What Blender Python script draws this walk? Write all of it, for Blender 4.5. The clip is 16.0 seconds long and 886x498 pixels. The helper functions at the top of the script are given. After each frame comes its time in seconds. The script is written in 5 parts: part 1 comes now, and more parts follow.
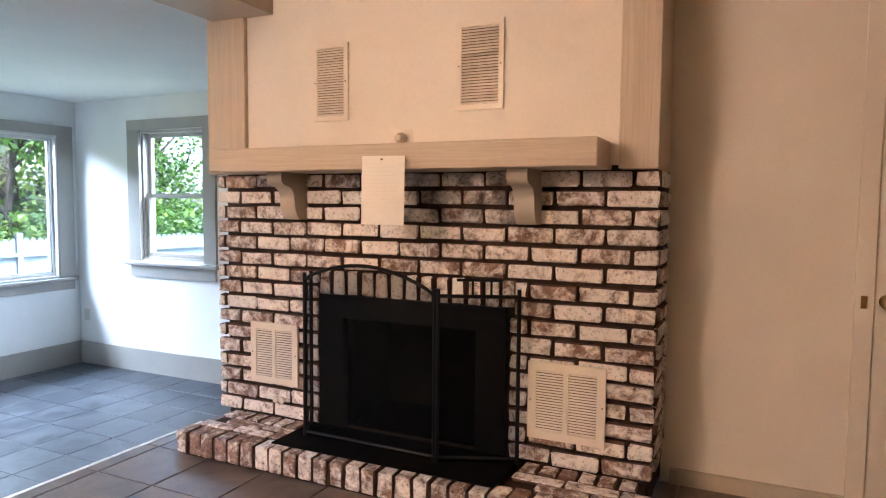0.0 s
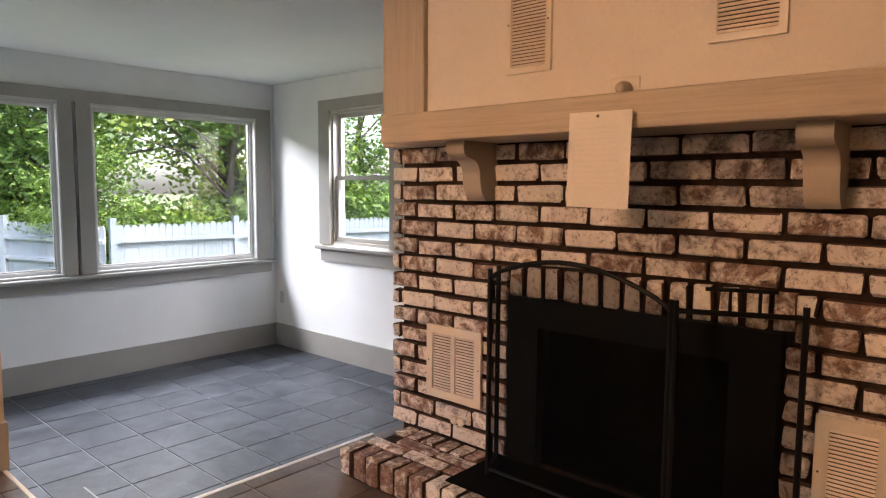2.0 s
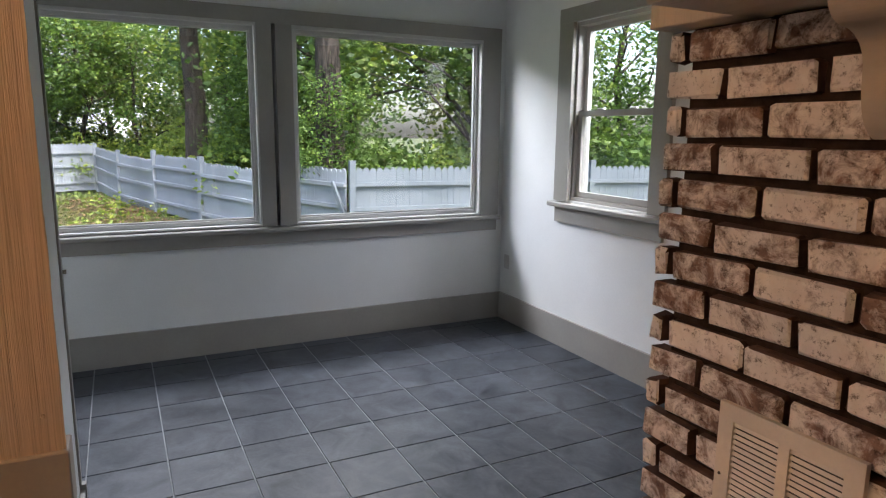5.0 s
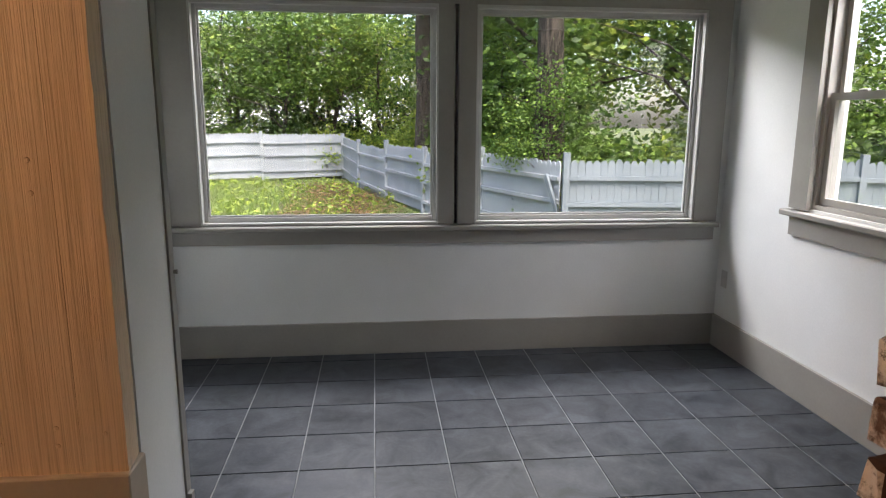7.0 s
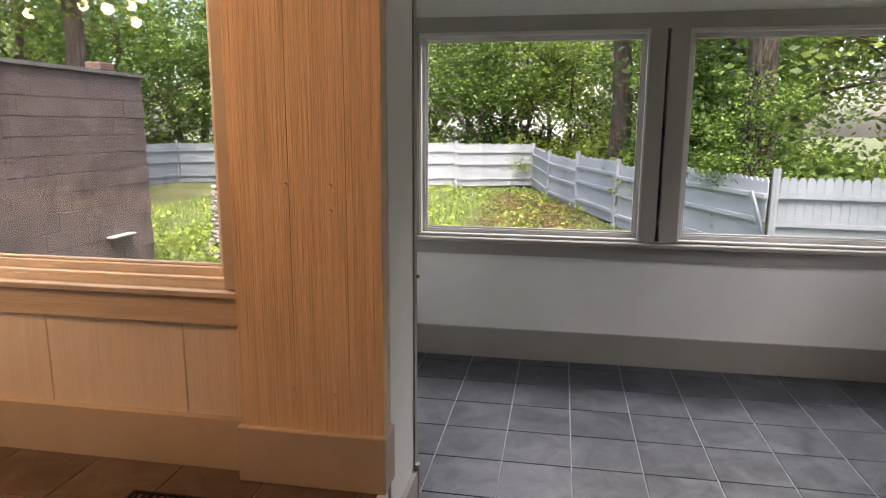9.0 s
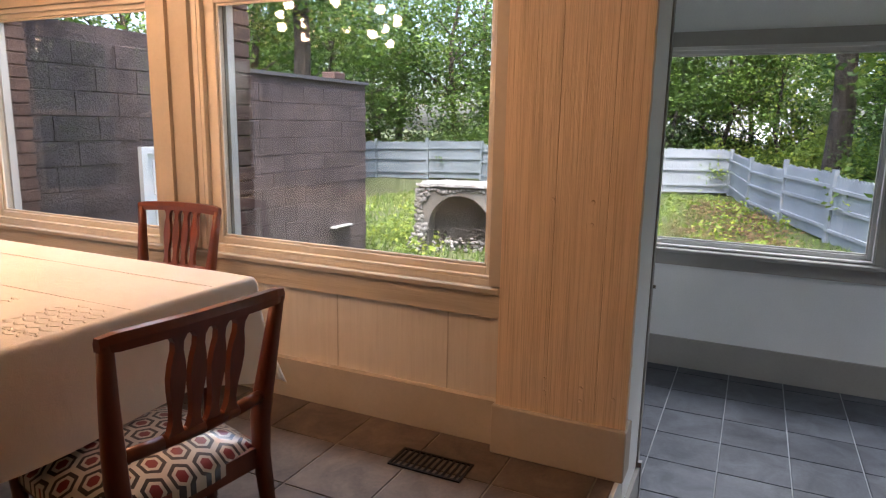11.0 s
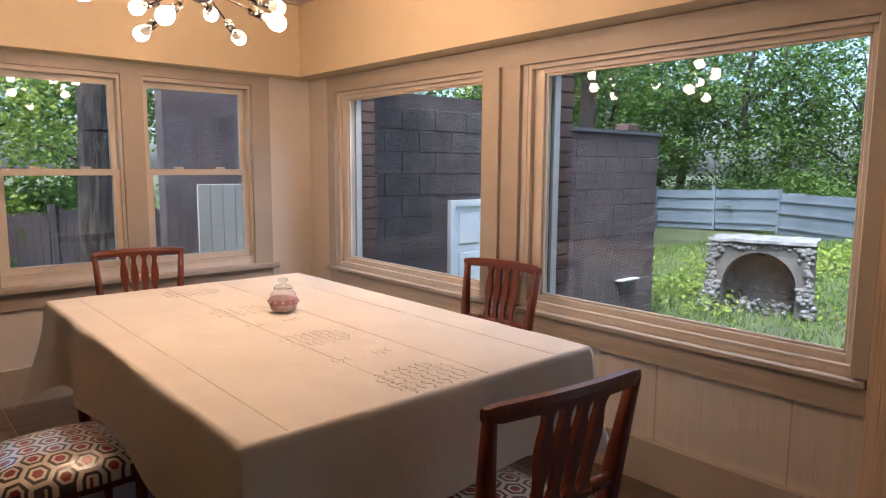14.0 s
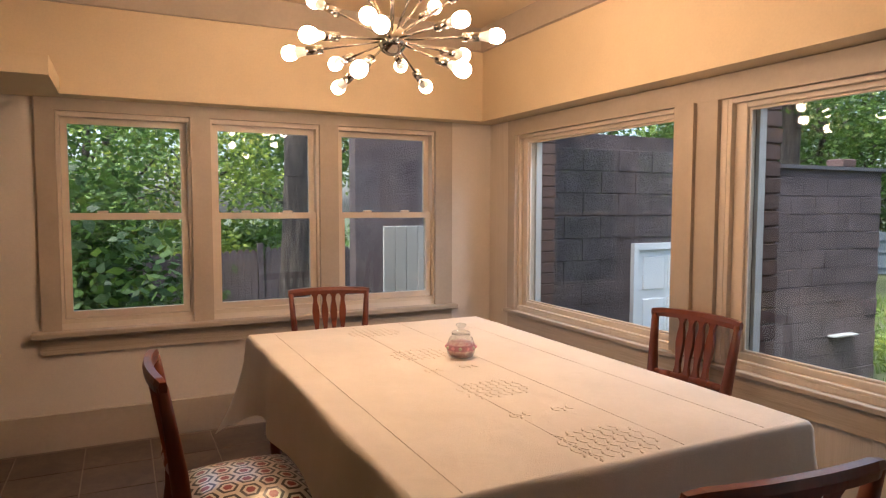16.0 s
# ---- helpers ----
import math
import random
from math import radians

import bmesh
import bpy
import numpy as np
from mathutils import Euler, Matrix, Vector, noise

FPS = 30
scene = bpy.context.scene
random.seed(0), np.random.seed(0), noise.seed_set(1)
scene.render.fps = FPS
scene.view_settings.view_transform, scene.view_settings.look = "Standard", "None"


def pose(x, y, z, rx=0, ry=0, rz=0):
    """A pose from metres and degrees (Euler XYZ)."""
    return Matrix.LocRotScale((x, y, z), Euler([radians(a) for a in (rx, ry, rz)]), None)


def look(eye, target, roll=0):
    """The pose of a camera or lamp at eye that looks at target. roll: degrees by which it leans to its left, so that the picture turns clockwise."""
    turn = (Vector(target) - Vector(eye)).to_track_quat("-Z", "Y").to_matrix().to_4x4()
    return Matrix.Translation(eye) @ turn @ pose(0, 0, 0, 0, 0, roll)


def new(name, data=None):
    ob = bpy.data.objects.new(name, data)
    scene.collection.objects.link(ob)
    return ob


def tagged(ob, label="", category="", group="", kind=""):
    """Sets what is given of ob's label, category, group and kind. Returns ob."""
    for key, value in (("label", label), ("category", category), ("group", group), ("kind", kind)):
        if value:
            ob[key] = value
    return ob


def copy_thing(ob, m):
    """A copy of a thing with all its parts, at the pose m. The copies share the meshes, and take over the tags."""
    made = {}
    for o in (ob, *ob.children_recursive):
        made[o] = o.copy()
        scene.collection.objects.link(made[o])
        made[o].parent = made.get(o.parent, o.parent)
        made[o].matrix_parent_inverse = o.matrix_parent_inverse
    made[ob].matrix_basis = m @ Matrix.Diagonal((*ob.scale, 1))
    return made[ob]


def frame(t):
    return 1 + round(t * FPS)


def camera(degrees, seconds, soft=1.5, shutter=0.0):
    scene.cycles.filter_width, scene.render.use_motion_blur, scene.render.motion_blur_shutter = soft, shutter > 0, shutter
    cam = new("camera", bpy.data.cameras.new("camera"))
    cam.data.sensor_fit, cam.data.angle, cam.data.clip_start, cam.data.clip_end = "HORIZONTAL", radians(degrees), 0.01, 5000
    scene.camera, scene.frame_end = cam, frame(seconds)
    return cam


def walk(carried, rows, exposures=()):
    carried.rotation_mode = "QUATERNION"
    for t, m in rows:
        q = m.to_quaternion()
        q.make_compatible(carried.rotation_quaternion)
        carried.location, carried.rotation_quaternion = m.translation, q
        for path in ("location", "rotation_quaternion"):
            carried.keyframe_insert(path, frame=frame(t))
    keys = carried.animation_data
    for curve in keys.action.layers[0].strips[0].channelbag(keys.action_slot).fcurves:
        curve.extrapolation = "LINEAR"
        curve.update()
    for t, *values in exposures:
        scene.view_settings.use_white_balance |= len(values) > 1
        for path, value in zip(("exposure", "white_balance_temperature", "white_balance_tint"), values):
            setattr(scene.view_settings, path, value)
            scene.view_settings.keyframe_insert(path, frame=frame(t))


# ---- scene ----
cam = camera(68.1, 16.0, soft=1.2)
PATH = [
    (0, (-0.028, 0.369, 1.191), (-0.871, 2.177, 1.055), 0.5),
    (0.5, (-0.121, 0.48, 1.177), (-1.057, 2.242, 1.029), 0.6),
    (1, (-0.212, 0.626, 1.171), (-1.217, 2.348, 1.016), 0.6),
    (1.5, (-0.319, 0.806, 1.177), (-1.483, 2.423, 1.002), 0.4),
    (2, (-0.437, 0.952, 1.158), (-1.762, 2.438, 0.975), 0.4),
    (2.5, (-0.585, 1.099, 1.147), (-1.998, 2.5, 0.944), 0.6),
    (3, (-0.751, 1.285, 1.121), (-2.26, 2.576, 0.891), 0.5),
    (3.5, (-0.909, 1.45, 1.114), (-2.535, 2.586, 0.851), 0.5),
    (4, (-1.105, 1.585, 1.113), (-2.788, 2.625, 0.816), 0.6),
    (4.2, (-1.177, 1.643, 1.114), (-2.873, 2.655, 0.802), 0.6),
    (6.3, (-1.762, 2.255, 1.124), (-3.661, 2.747, 0.735), 0.5),
    (6.5, (-1.794, 2.299, 1.131), (-3.712, 2.707, 0.736), 0.4),
    (7, (-1.836, 2.366, 1.119), (-3.788, 2.569, 0.732), 0.3),
    (7.5, (-1.826, 2.363, 1.139), (-3.789, 2.418, 0.757), 0.5),
    (8, (-1.751, 2.309, 1.165), (-3.715, 2.249, 0.79), 0.5),
    (8.5, (-1.653, 2.25, 1.185), (-3.61, 2.064, 0.816), 0.5),
    (9, (-1.568, 2.241, 1.203), (-3.504, 1.897, 0.835), 0.3),
    (9.2, (-1.531, 2.233, 1.217), (-3.453, 1.82, 0.848), 0.1),
    (11.3, (-1.202, 2.004, 1.286), (-2.947, 1.101, 0.914), 1.1),
    (11.5, (-1.195, 1.984, 1.291), (-2.916, 1.033, 0.924), 1.0),
    (12, (-1.157, 1.941, 1.308), (-2.812, 0.874, 0.959), 0.8),
    (12.5, (-1.126, 1.901, 1.311), (-2.709, 0.722, 0.986), 0.7),
    (13, (-1.101, 1.881, 1.318), (-2.612, 0.608, 1.013), 0.5),
    (13.5, (-1.101, 1.846, 1.332), (-2.521, 0.466, 1.05), 0.4),
    (14, (-1.107, 1.833, 1.355), (-2.421, 0.346, 1.104), 0.4),
    (14.5, (-1.112, 1.813, 1.367), (-2.329, 0.241, 1.154), 0.3),
    (15, (-1.113, 1.787, 1.374), (-2.228, 0.136, 1.191), 0.3),
    (15.5, (-1.125, 1.764, 1.378), (-2.123, 0.038, 1.222), 0.1),
    (16, (-1.147, 1.746, 1.37), (-2.024, -0.046, 1.238), 0.1),
]
EXPOSURES = [(0, 4.44, 5250, 12), (1, 4.15, 6300, 20), (2, 3.75, 6550, 20), (3, 3.37, 6400, 19), (4, 3.02, 6300, 18), (6.5, 2.9, 6800, 18), (8, 3.02, 7200, 21), (9, 3.12, 7300, 23), (11.5, 2.84, 6200, 18), (12.2, 2.7, 6150, 17), (13, 2.73, 5600, 15), (14, 2.48, 5450, 14), (16, 2.46, 5900, 14)]
walk(cam, [(t, look(eye, target, roll)) for t, eye, target, roll in PATH], EXPOSURES)

# ---- world, sun ----
world = bpy.data.worlds.new("sky")
scene.world = world
world.use_nodes = True
wn, wl = world.node_tree.nodes, world.node_tree.links
sky = wn.new("ShaderNodeTexSky")
sky.sky_type = 'NISHITA'
sky.sun_disc = False
sky.sun_elevation, sky.sun_rotation = radians(62), radians(73)
sky.dust_density, sky.air_density = 4.0, 1.0
wn["Background"].inputs["Strength"].default_value = 0.15
wl.new(sky.outputs[0], wn["Background"].inputs["Color"])
sun_data = bpy.data.lights.new("sun", 'SUN')
sun_data.energy, sun_data.angle, sun_data.color = 1.5, radians(25), (1.0, 0.96, 0.9)
sun = new("sun", sun_data)
sun.matrix_world = look((20, 6, 40), (0, 0, 0))

# daylight falling in at the window heads
for spot, aim, wide, deep, watts in (((-7.1, 2.95, 2.45), (-4.4, 2.95, -0.2), 3.2, 0.7, 29.0), ((-4.73, 5.21, 2.12), (-4.73, 3.4, -0.4), 0.85, 0.35, 8.0), ((-4.32, -0.6, 2.2), (-2.9, -0.6, 0.2), 3.2, 0.3, 9.5)):
    d = bpy.data.lights.new("window_daylight", 'AREA')
    d.shape, d.size, d.size_y, d.energy, d.color = 'RECTANGLE', wide, deep, watts, (0.93, 0.97, 1.0)
    lampo = new("window_daylight", d)
    way = Vector(aim) - Vector(spot)
    side = Vector((0, 1, 0)) if abs(way.x) > abs(way.y) else Vector((1, 0, 0))
    zax = -way.normalized()
    lampo.matrix_world = Matrix((side, zax.cross(side), zax)).transposed().to_4x4()
    lampo.location = spot

BULB = 20.0      # radiance of the bulbs

# ---- materials ----
def nodes_of(name):
    m = bpy.data.materials.new(name)
    m.use_nodes = True
    nt = m.node_tree
    return m, nt, nt.nodes["Principled BSDF"]


def coords(nt, space, stretch):
    if space == "world":
        src = nt.nodes.new("ShaderNodeNewGeometry").outputs["Position"]
    else:
        src = nt.nodes.new("ShaderNodeTexCoord").outputs["Object"]
    if space == "object_random":
        info = nt.nodes.new("ShaderNodeObjectInfo")
        mul = nt.nodes.new("ShaderNodeMath"); mul.operation = 'MULTIPLY'; mul.inputs[1].default_value = 37.0
        nt.links.new(info.outputs["Random"], mul.inputs[0])
        add = nt.nodes.new("ShaderNodeVectorMath"); add.operation = 'ADD'
        nt.links.new(src, add.inputs[0]); nt.links.new(mul.outputs[0], add.inputs[1])
        src = add.outputs[0]
    mp = nt.nodes.new("ShaderNodeMapping")
    mp.inputs["Scale"].default_value = stretch
    nt.links.new(src, mp.inputs["Vector"])
    return mp.outputs[0]


def noise_node(nt, vec, scale, detail=5.0, rough=0.6, distort=0.0):
    n = nt.nodes.new("ShaderNodeTexNoise")
    n.inputs["Scale"].default_value, n.inputs["Detail"].default_value = scale, detail
    n.inputs["Roughness"].default_value, n.inputs["Distortion"].default_value = rough, distort
    nt.links.new(vec, n.inputs["Vector"])
    return n.outputs["Fac"]


def ramp(nt, fac, stops):
    r = nt.nodes.new("ShaderNodeValToRGB")
    el = r.color_ramp.elements
    while len(el) < len(stops):
        el.new(0.5)
    for e, (p, c) in zip(el, stops):
        e.position, e.color = p, (*c, 1)
    nt.links.new(fac, r.inputs[0])
    return r.outputs[0]


def mix(nt, fac, a, b, mode='MIX'):
    m = nt.nodes.new("ShaderNodeMix"); m.data_type, m.blend_type = 'RGBA', mode
    for sock, v in ((m.inputs[0], fac), (m.inputs[6], a), (m.inputs[7], b)):
        if isinstance(v, (int, float)):
            sock.default_value = v
        elif isinstance(v, tuple):
            sock.default_value = (*v, 1)
        else:
            nt.links.new(v, sock)
    return m.outputs[2]


def bump(nt, bsdf, height, strength, dist=0.01):
    b = nt.nodes.new("ShaderNodeBump")
    b.inputs["Strength"].default_value, b.inputs["Distance"].default_value = strength, dist
    nt.links.new(height, b.inputs["Height"]); nt.links.new(b.outputs[0], bsdf.inputs["Normal"])


def surf(name, dark, light, scale=6.0, rough=0.6, stretch=(1, 1, 1), relief=0.15, fine=90.0, space="world", metal=0.0, spread=(0.3, 0.7), relief_dist=0.004, grainy=1.0):
    """A painted or natural surface: two tones in broad patches, with fine grain and relief."""
    m, nt, b = nodes_of(name)
    vec = coords(nt, space, stretch)
    broad = noise_node(nt, vec, scale, 4)
    grain = noise_node(nt, vec, fine, 6, 0.7)
    col = ramp(nt, broad, [(spread[0], dark), (spread[1], light)])
    g = ramp(nt, grain, [(0.25, (1 - 0.18 * grainy,) * 3), (0.75, (1 + 0.12 * grainy,) * 3)])
    nt.links.new(mix(nt, 1.0, col, g, 'MULTIPLY'), b.inputs["Base Color"])
    b.inputs["Roughness"].default_value, b.inputs["Metallic"].default_value = rough, metal
    if relief:
        bump(nt, b, grain, relief, relief_dist)
    return m


def rough_sawn(name, dark, light, axis):
    """Rough-sawn board, its grain along axis (0, 1, 2), painted."""
    m, nt, b = nodes_of(name)
    st = [1.0, 1.0, 1.0]
    st[axis] = 0.035
    vec = coords(nt, "world", st)
    grain = noise_node(nt, vec, 130, 5, 0.65, 0.3)
    broad = noise_node(nt, vec, 22, 3, 0.6, 0.8)
    patch = noise_node(nt, coords(nt, "world", (1, 1, 1)), 3, 3)
    col = ramp(nt, mix(nt, 0.5, grain, broad), [(0.36, dark), (0.56, light)])
    nt.links.new(mix(nt, 0.22, col, ramp(nt, patch, [(0.3, dark), (0.7, light)])), b.inputs["Base Color"])
    b.inputs["Roughness"].default_value = 0.55
    bump(nt, b, mix(nt, 0.45, grain, broad), 0.8, 0.006)
    return m


def grooved_sawn(name, dark, light):
    """Upright rough-sawn board: many thin dark saw grooves with raised fibres between them."""
    m, nt, b = nodes_of(name)
    vec = coords(nt, "world", (1, 1, 0.012))
    lines = noise_node(nt, vec, 240, 3, 0.55, 0.15)
    band = noise_node(nt, vec, 45, 3, 0.6, 0.5)
    torn = noise_node(nt, coords(nt, "world", (1, 1, 0.08)), 90, 4, 0.7)
    patch = noise_node(nt, coords(nt, "world", (1, 1, 0.4)), 4, 3)
    col = ramp(nt, mix(nt, 0.35, lines, band), [(0.33, tuple(c * 0.62 for c in dark)), (0.42, dark), (0.56, light)])
    col = mix(nt, 0.25, col, ramp(nt, patch, [(0.3, dark), (0.7, light)]))
    nt.links.new(col, b.inputs["Base Color"])
    b.inputs["Roughness"].default_value = 0.55
    bump(nt, b, mix(nt, 0.3, mix(nt, 0.35, lines, band), torn), 0.8, 0.007)
    return m


def glass_pane(name, clear=0.81, reflect=0.04):
    m, nt, b = nodes_of(name)
    nt.nodes.remove(b)
    tr = nt.nodes.new("ShaderNodeBsdfTransparent"); tr.inputs[0].default_value = (clear - 0.01, clear + 0.005, clear, 1)
    gl = nt.nodes.new("ShaderNodeBsdfGlossy"); gl.inputs["Roughness"].default_value = 0.0
    lw = nt.nodes.new("ShaderNodeLayerWeight"); lw.inputs["Blend"].default_value = 0.5
    pw = nt.nodes.new("ShaderNodeMath"); pw.operation = 'POWER'; pw.inputs[1].default_value = 5.0
    fr = nt.nodes.new("ShaderNodeMapRange"); fr.inputs[3].default_value, fr.inputs[4].default_value = reflect, 1.0
    nt.links.new(lw.outputs["Facing"], pw.inputs[0]); nt.links.new(pw.outputs[0], fr.inputs[0])
    ms = nt.nodes.new("ShaderNodeMixShader")
    nt.links.new(fr.outputs[0], ms.inputs[0]); nt.links.new(tr.outputs[0], ms.inputs[1]); nt.links.new(gl.outputs[0], ms.inputs[2])
    nt.links.new(ms.outputs[0], nt.nodes["Material Output"].inputs[0])
    return m


def plain(name, colour, rough=0.5, metal=0.0):
    m, nt, b = nodes_of(name)
    b.inputs["Base Color"].default_value = (*colour, 1)
    b.inputs["Roughness"].default_value, b.inputs["Metallic"].default_value = rough, metal
    return m


def dull(m, level):
    m.node_tree.nodes["Principled BSDF"].inputs["Specular IOR Level"].default_value = level


def glow(name, colour, strength):
    m, nt, b = nodes_of(name)
    b.inputs["Base Color"].default_value = (0.9, 0.9, 0.9, 1)
    b.inputs["Emission Color"].default_value = (*colour, 1)
    b.inputs["Emission Strength"].default_value = strength
    return m


def tile_material(name, dark, light, rough):
    m, nt, b = nodes_of(name)
    vec = coords(nt, "object_random", (1, 1, 1))
    broad = noise_node(nt, vec, 5.5, 6, 0.62, 0.7)
    fine = noise_node(nt, vec, 60, 6, 0.7)
    col = ramp(nt, broad, [(0.32, dark), (0.68, light)])
    sp = ramp(nt, fine, [(0.3, (0.8, 0.8, 0.8)), (0.7, (1.12, 1.12, 1.12))])
    info = nt.nodes.new("ShaderNodeObjectInfo")
    each = ramp(nt, info.outputs["Random"], [(0, (0.93, 0.93, 0.93)), (1, (1.06, 1.06, 1.06))])
    nt.links.new(mix(nt, 1.0, mix(nt, 1.0, col, sp, 'MULTIPLY'), each, 'MULTIPLY'), b.inputs["Base Color"])
    r = nt.nodes.new("ShaderNodeMapRange")
    r.inputs[3].default_value, r.inputs[4].default_value = rough - 0.1, rough + 0.15
    nt.links.new(broad, r.inputs[0]); nt.links.new(r.outputs[0], b.inputs["Roughness"])
    bump(nt, b, mix(nt, 0.4, broad, fine), 0.25, 0.004)
    return m


def brick_material(name, soot=0.0, wash_less=0.0):
    m, nt, b = nodes_of(name)
    vec = coords(nt, "object_random", (1, 1, 1))
    wash = noise_node(nt, vec, 17, 8, 0.74, 0.5)
    clay = noise_node(nt, vec, 30, 4)
    speck = noise_node(nt, vec, 62, 7, 0.8)
    base = ramp(nt, clay, [(0.3, (0.11, 0.062, 0.045)), (0.7, (0.30, 0.185, 0.14))])
    white = ramp(nt, clay, [(0.3, (0.70, 0.62, 0.56)), (0.7, (0.82, 0.76, 0.71))])
    info = nt.nodes.new("ShaderNodeObjectInfo")
    shift = nt.nodes.new("ShaderNodeMapRange"); shift.inputs[3].default_value, shift.inputs[4].default_value = -0.10 - wash_less, 0.09 - wash_less
    nt.links.new(info.outputs["Random"], shift.inputs[0])
    add = nt.nodes.new("ShaderNodeMath"); add.operation = 'ADD'
    nt.links.new(wash, add.inputs[0]); nt.links.new(shift.outputs[0], add.inputs[1])
    f = ramp(nt, add.outputs[0], [(0.36, (0, 0, 0)), (0.52, (1, 1, 1))])
    col = mix(nt, f, base, white)
    dots = ramp(nt, speck, [(0.37, (0.16, 0.115, 0.09)), (0.46, (1, 1, 1))])
    col = mix(nt, 0.85, col, dots, 'MULTIPLY')
    if soot:
        stain = ramp(nt, noise_node(nt, coords(nt, "world", (1, 1, 1)), 7, 4), [(0.40, (0.10, 0.095, 0.09)), (0.66, (1, 1, 1))])
        col = mix(nt, soot, col, stain, 'MULTIPLY')
    nt.links.new(col, b.inputs["Base Color"])
    b.inputs["Roughness"].default_value = 0.85
    bump(nt, b, mix(nt, 0.5, wash, speck), 0.6, 0.008)
    return m


def leaf_material(name, dark, light):
    m, nt, b = nodes_of(name)
    geo = nt.nodes.new("ShaderNodeNewGeometry")
    col = ramp(nt, geo.outputs["Random Per Island"], [(0.0, dark), (0.7, light), (1.0, (light[0] * 1.5, light[1] * 1.3, light[2]))])
    nt.links.new(col, b.inputs["Base Color"])
    b.inputs["Roughness"].default_value = 0.55
    tl = nt.nodes.new("ShaderNodeBsdfTranslucent")
    nt.links.new(col, tl.inputs[0])
    ms = nt.nodes.new("ShaderNodeMixShader"); ms.inputs[0].default_value = 0.4
    nt.links.new(b.outputs[0], ms.inputs[1]); nt.links.new(tl.outputs[0], ms.inputs[2])
    nt.links.new(ms.outputs[0], nt.nodes["Material Output"].inputs[0])
    return m


def hexagon_fabric(name):
    """Upholstery with interlocked hexagons: dark outline, pale band, dark red heart."""
    m, nt, b = nodes_of(name)
    vec = coords(nt, "object", (1, 1, 1))
    sep = nt.nodes.new("ShaderNodeSeparateXYZ"); nt.links.new(vec, sep.inputs[0])

    def op(kind, a, c=None):
        n = nt.nodes.new("ShaderNodeMath"); n.operation = kind
        for sock, v in ((n.inputs[0], a), (n.inputs[1], c)):
            if v is None:
                continue
            if isinstance(v, (int, float)):
                sock.default_value = v
            else:
                nt.links.new(v, sock)
        return n.outputs[0]
    W, H = 0.074, 0.128      # lattice of hexagons, two interleaved grids

    def cell(ox, oy):
        px = op('SUBTRACT', op('MODULO', op('ADD', sep.outputs[0], ox + 10 * W), W), W / 2)
        py = op('SUBTRACT', op('MODULO', op('ADD', sep.outputs[1], oy + 10 * H), H), H / 2)
        ax, ay = op('ABSOLUTE', px), op('ABSOLUTE', py)
        return op('MAXIMUM', ax, op('ADD', op('MULTIPLY', ax, 0.5), op('MULTIPLY', ay, 0.866)))
    d = op('MINIMUM', cell(0, 0), cell(W / 2, H / 2))
    t = op('DIVIDE', d, W / 2)
    r = nt.nodes.new("ShaderNodeValToRGB"); r.color_ramp.interpolation = 'CONSTANT'
    el = r.color_ramp.elements
    el[0].position, el[0].color = 0, (0.20, 0.018, 0.022, 1)
    el[1].position, el[1].color = 0.37, (0.58, 0.53, 0.46, 1)
    for p, c in ((0.58, (0.03, 0.022, 0.024, 1)), (0.82, (0.58, 0.53, 0.46, 1))):
        e = el.new(p); e.color = c
    nt.links.new(t, r.inputs[0])
    nt.links.new(r.outputs[0], b.inputs["Base Color"])
    b.inputs["Roughness"].default_value = 0.28
    b.inputs["Coat Weight"].default_value, b.inputs["Coat Roughness"].default_value = 0.5, 0.12
    bump(nt, b, noise_node(nt, vec, 25, 3), 0.2, 0.004)
    return m


def cloth_material(name):
    m, nt, b = nodes_of(name)
    vec = coords(nt, "object", (1, 1, 1))
    fine = noise_node(nt, vec, 260, 4, 0.7)
    broad = noise_node(nt, vec, 3.5, 4)
    nt.links.new(ramp(nt, broad, [(0.3, (0.72, 0.66, 0.56)), (0.7, (0.80, 0.74, 0.64))]), b.inputs["Base Color"])
    b.inputs["Roughness"].default_value = 0.75
    bump(nt, b, mix(nt, 0.75, fine, noise_node(nt, vec, 7, 5, 0.6, 1.2)), 0.55, 0.012)
    tl = nt.nodes.new("ShaderNodeBsdfTranslucent"); tl.inputs[0].default_value = (0.80, 0.74, 0.64, 1)
    ms = nt.nodes.new("ShaderNodeMixShader"); ms.inputs[0].default_value = 0.03
    nt.links.new(b.outputs[0], ms.inputs[1]); nt.links.new(tl.outputs[0], ms.inputs[2])
    nt.links.new(ms.outputs[0], nt.nodes["Material Output"].inputs[0])
    return m


M = {}
M["white_wall"] = surf("white_wall", (0.74, 0.76, 0.75), (0.80, 0.82, 0.81), 2.0, 0.7, relief=0.08, grainy=0.3)
M["white_ceiling"] = surf("white_ceiling", (0.76, 0.78, 0.78), (0.82, 0.83, 0.83), 1.5, 0.8, relief=0.1, grainy=0.3)
M["grey_trim"] = surf("grey_trim", (0.30, 0.29, 0.265), (0.34, 0.33, 0.30), 3.0, 0.45, relief=0.12, fine=60, grainy=0.3)
M["tan_sash"] = surf("tan_sash_paint", (0.60, 0.52, 0.42), (0.66, 0.58, 0.47), 3.0, 0.4, relief=0.06, fine=50, grainy=0.3)
M["soffit_paint"] = surf("warm_soffit_paint", (0.66, 0.53, 0.34), (0.72, 0.59, 0.39), 1.6, 0.65, relief=0.06, grainy=0.3)
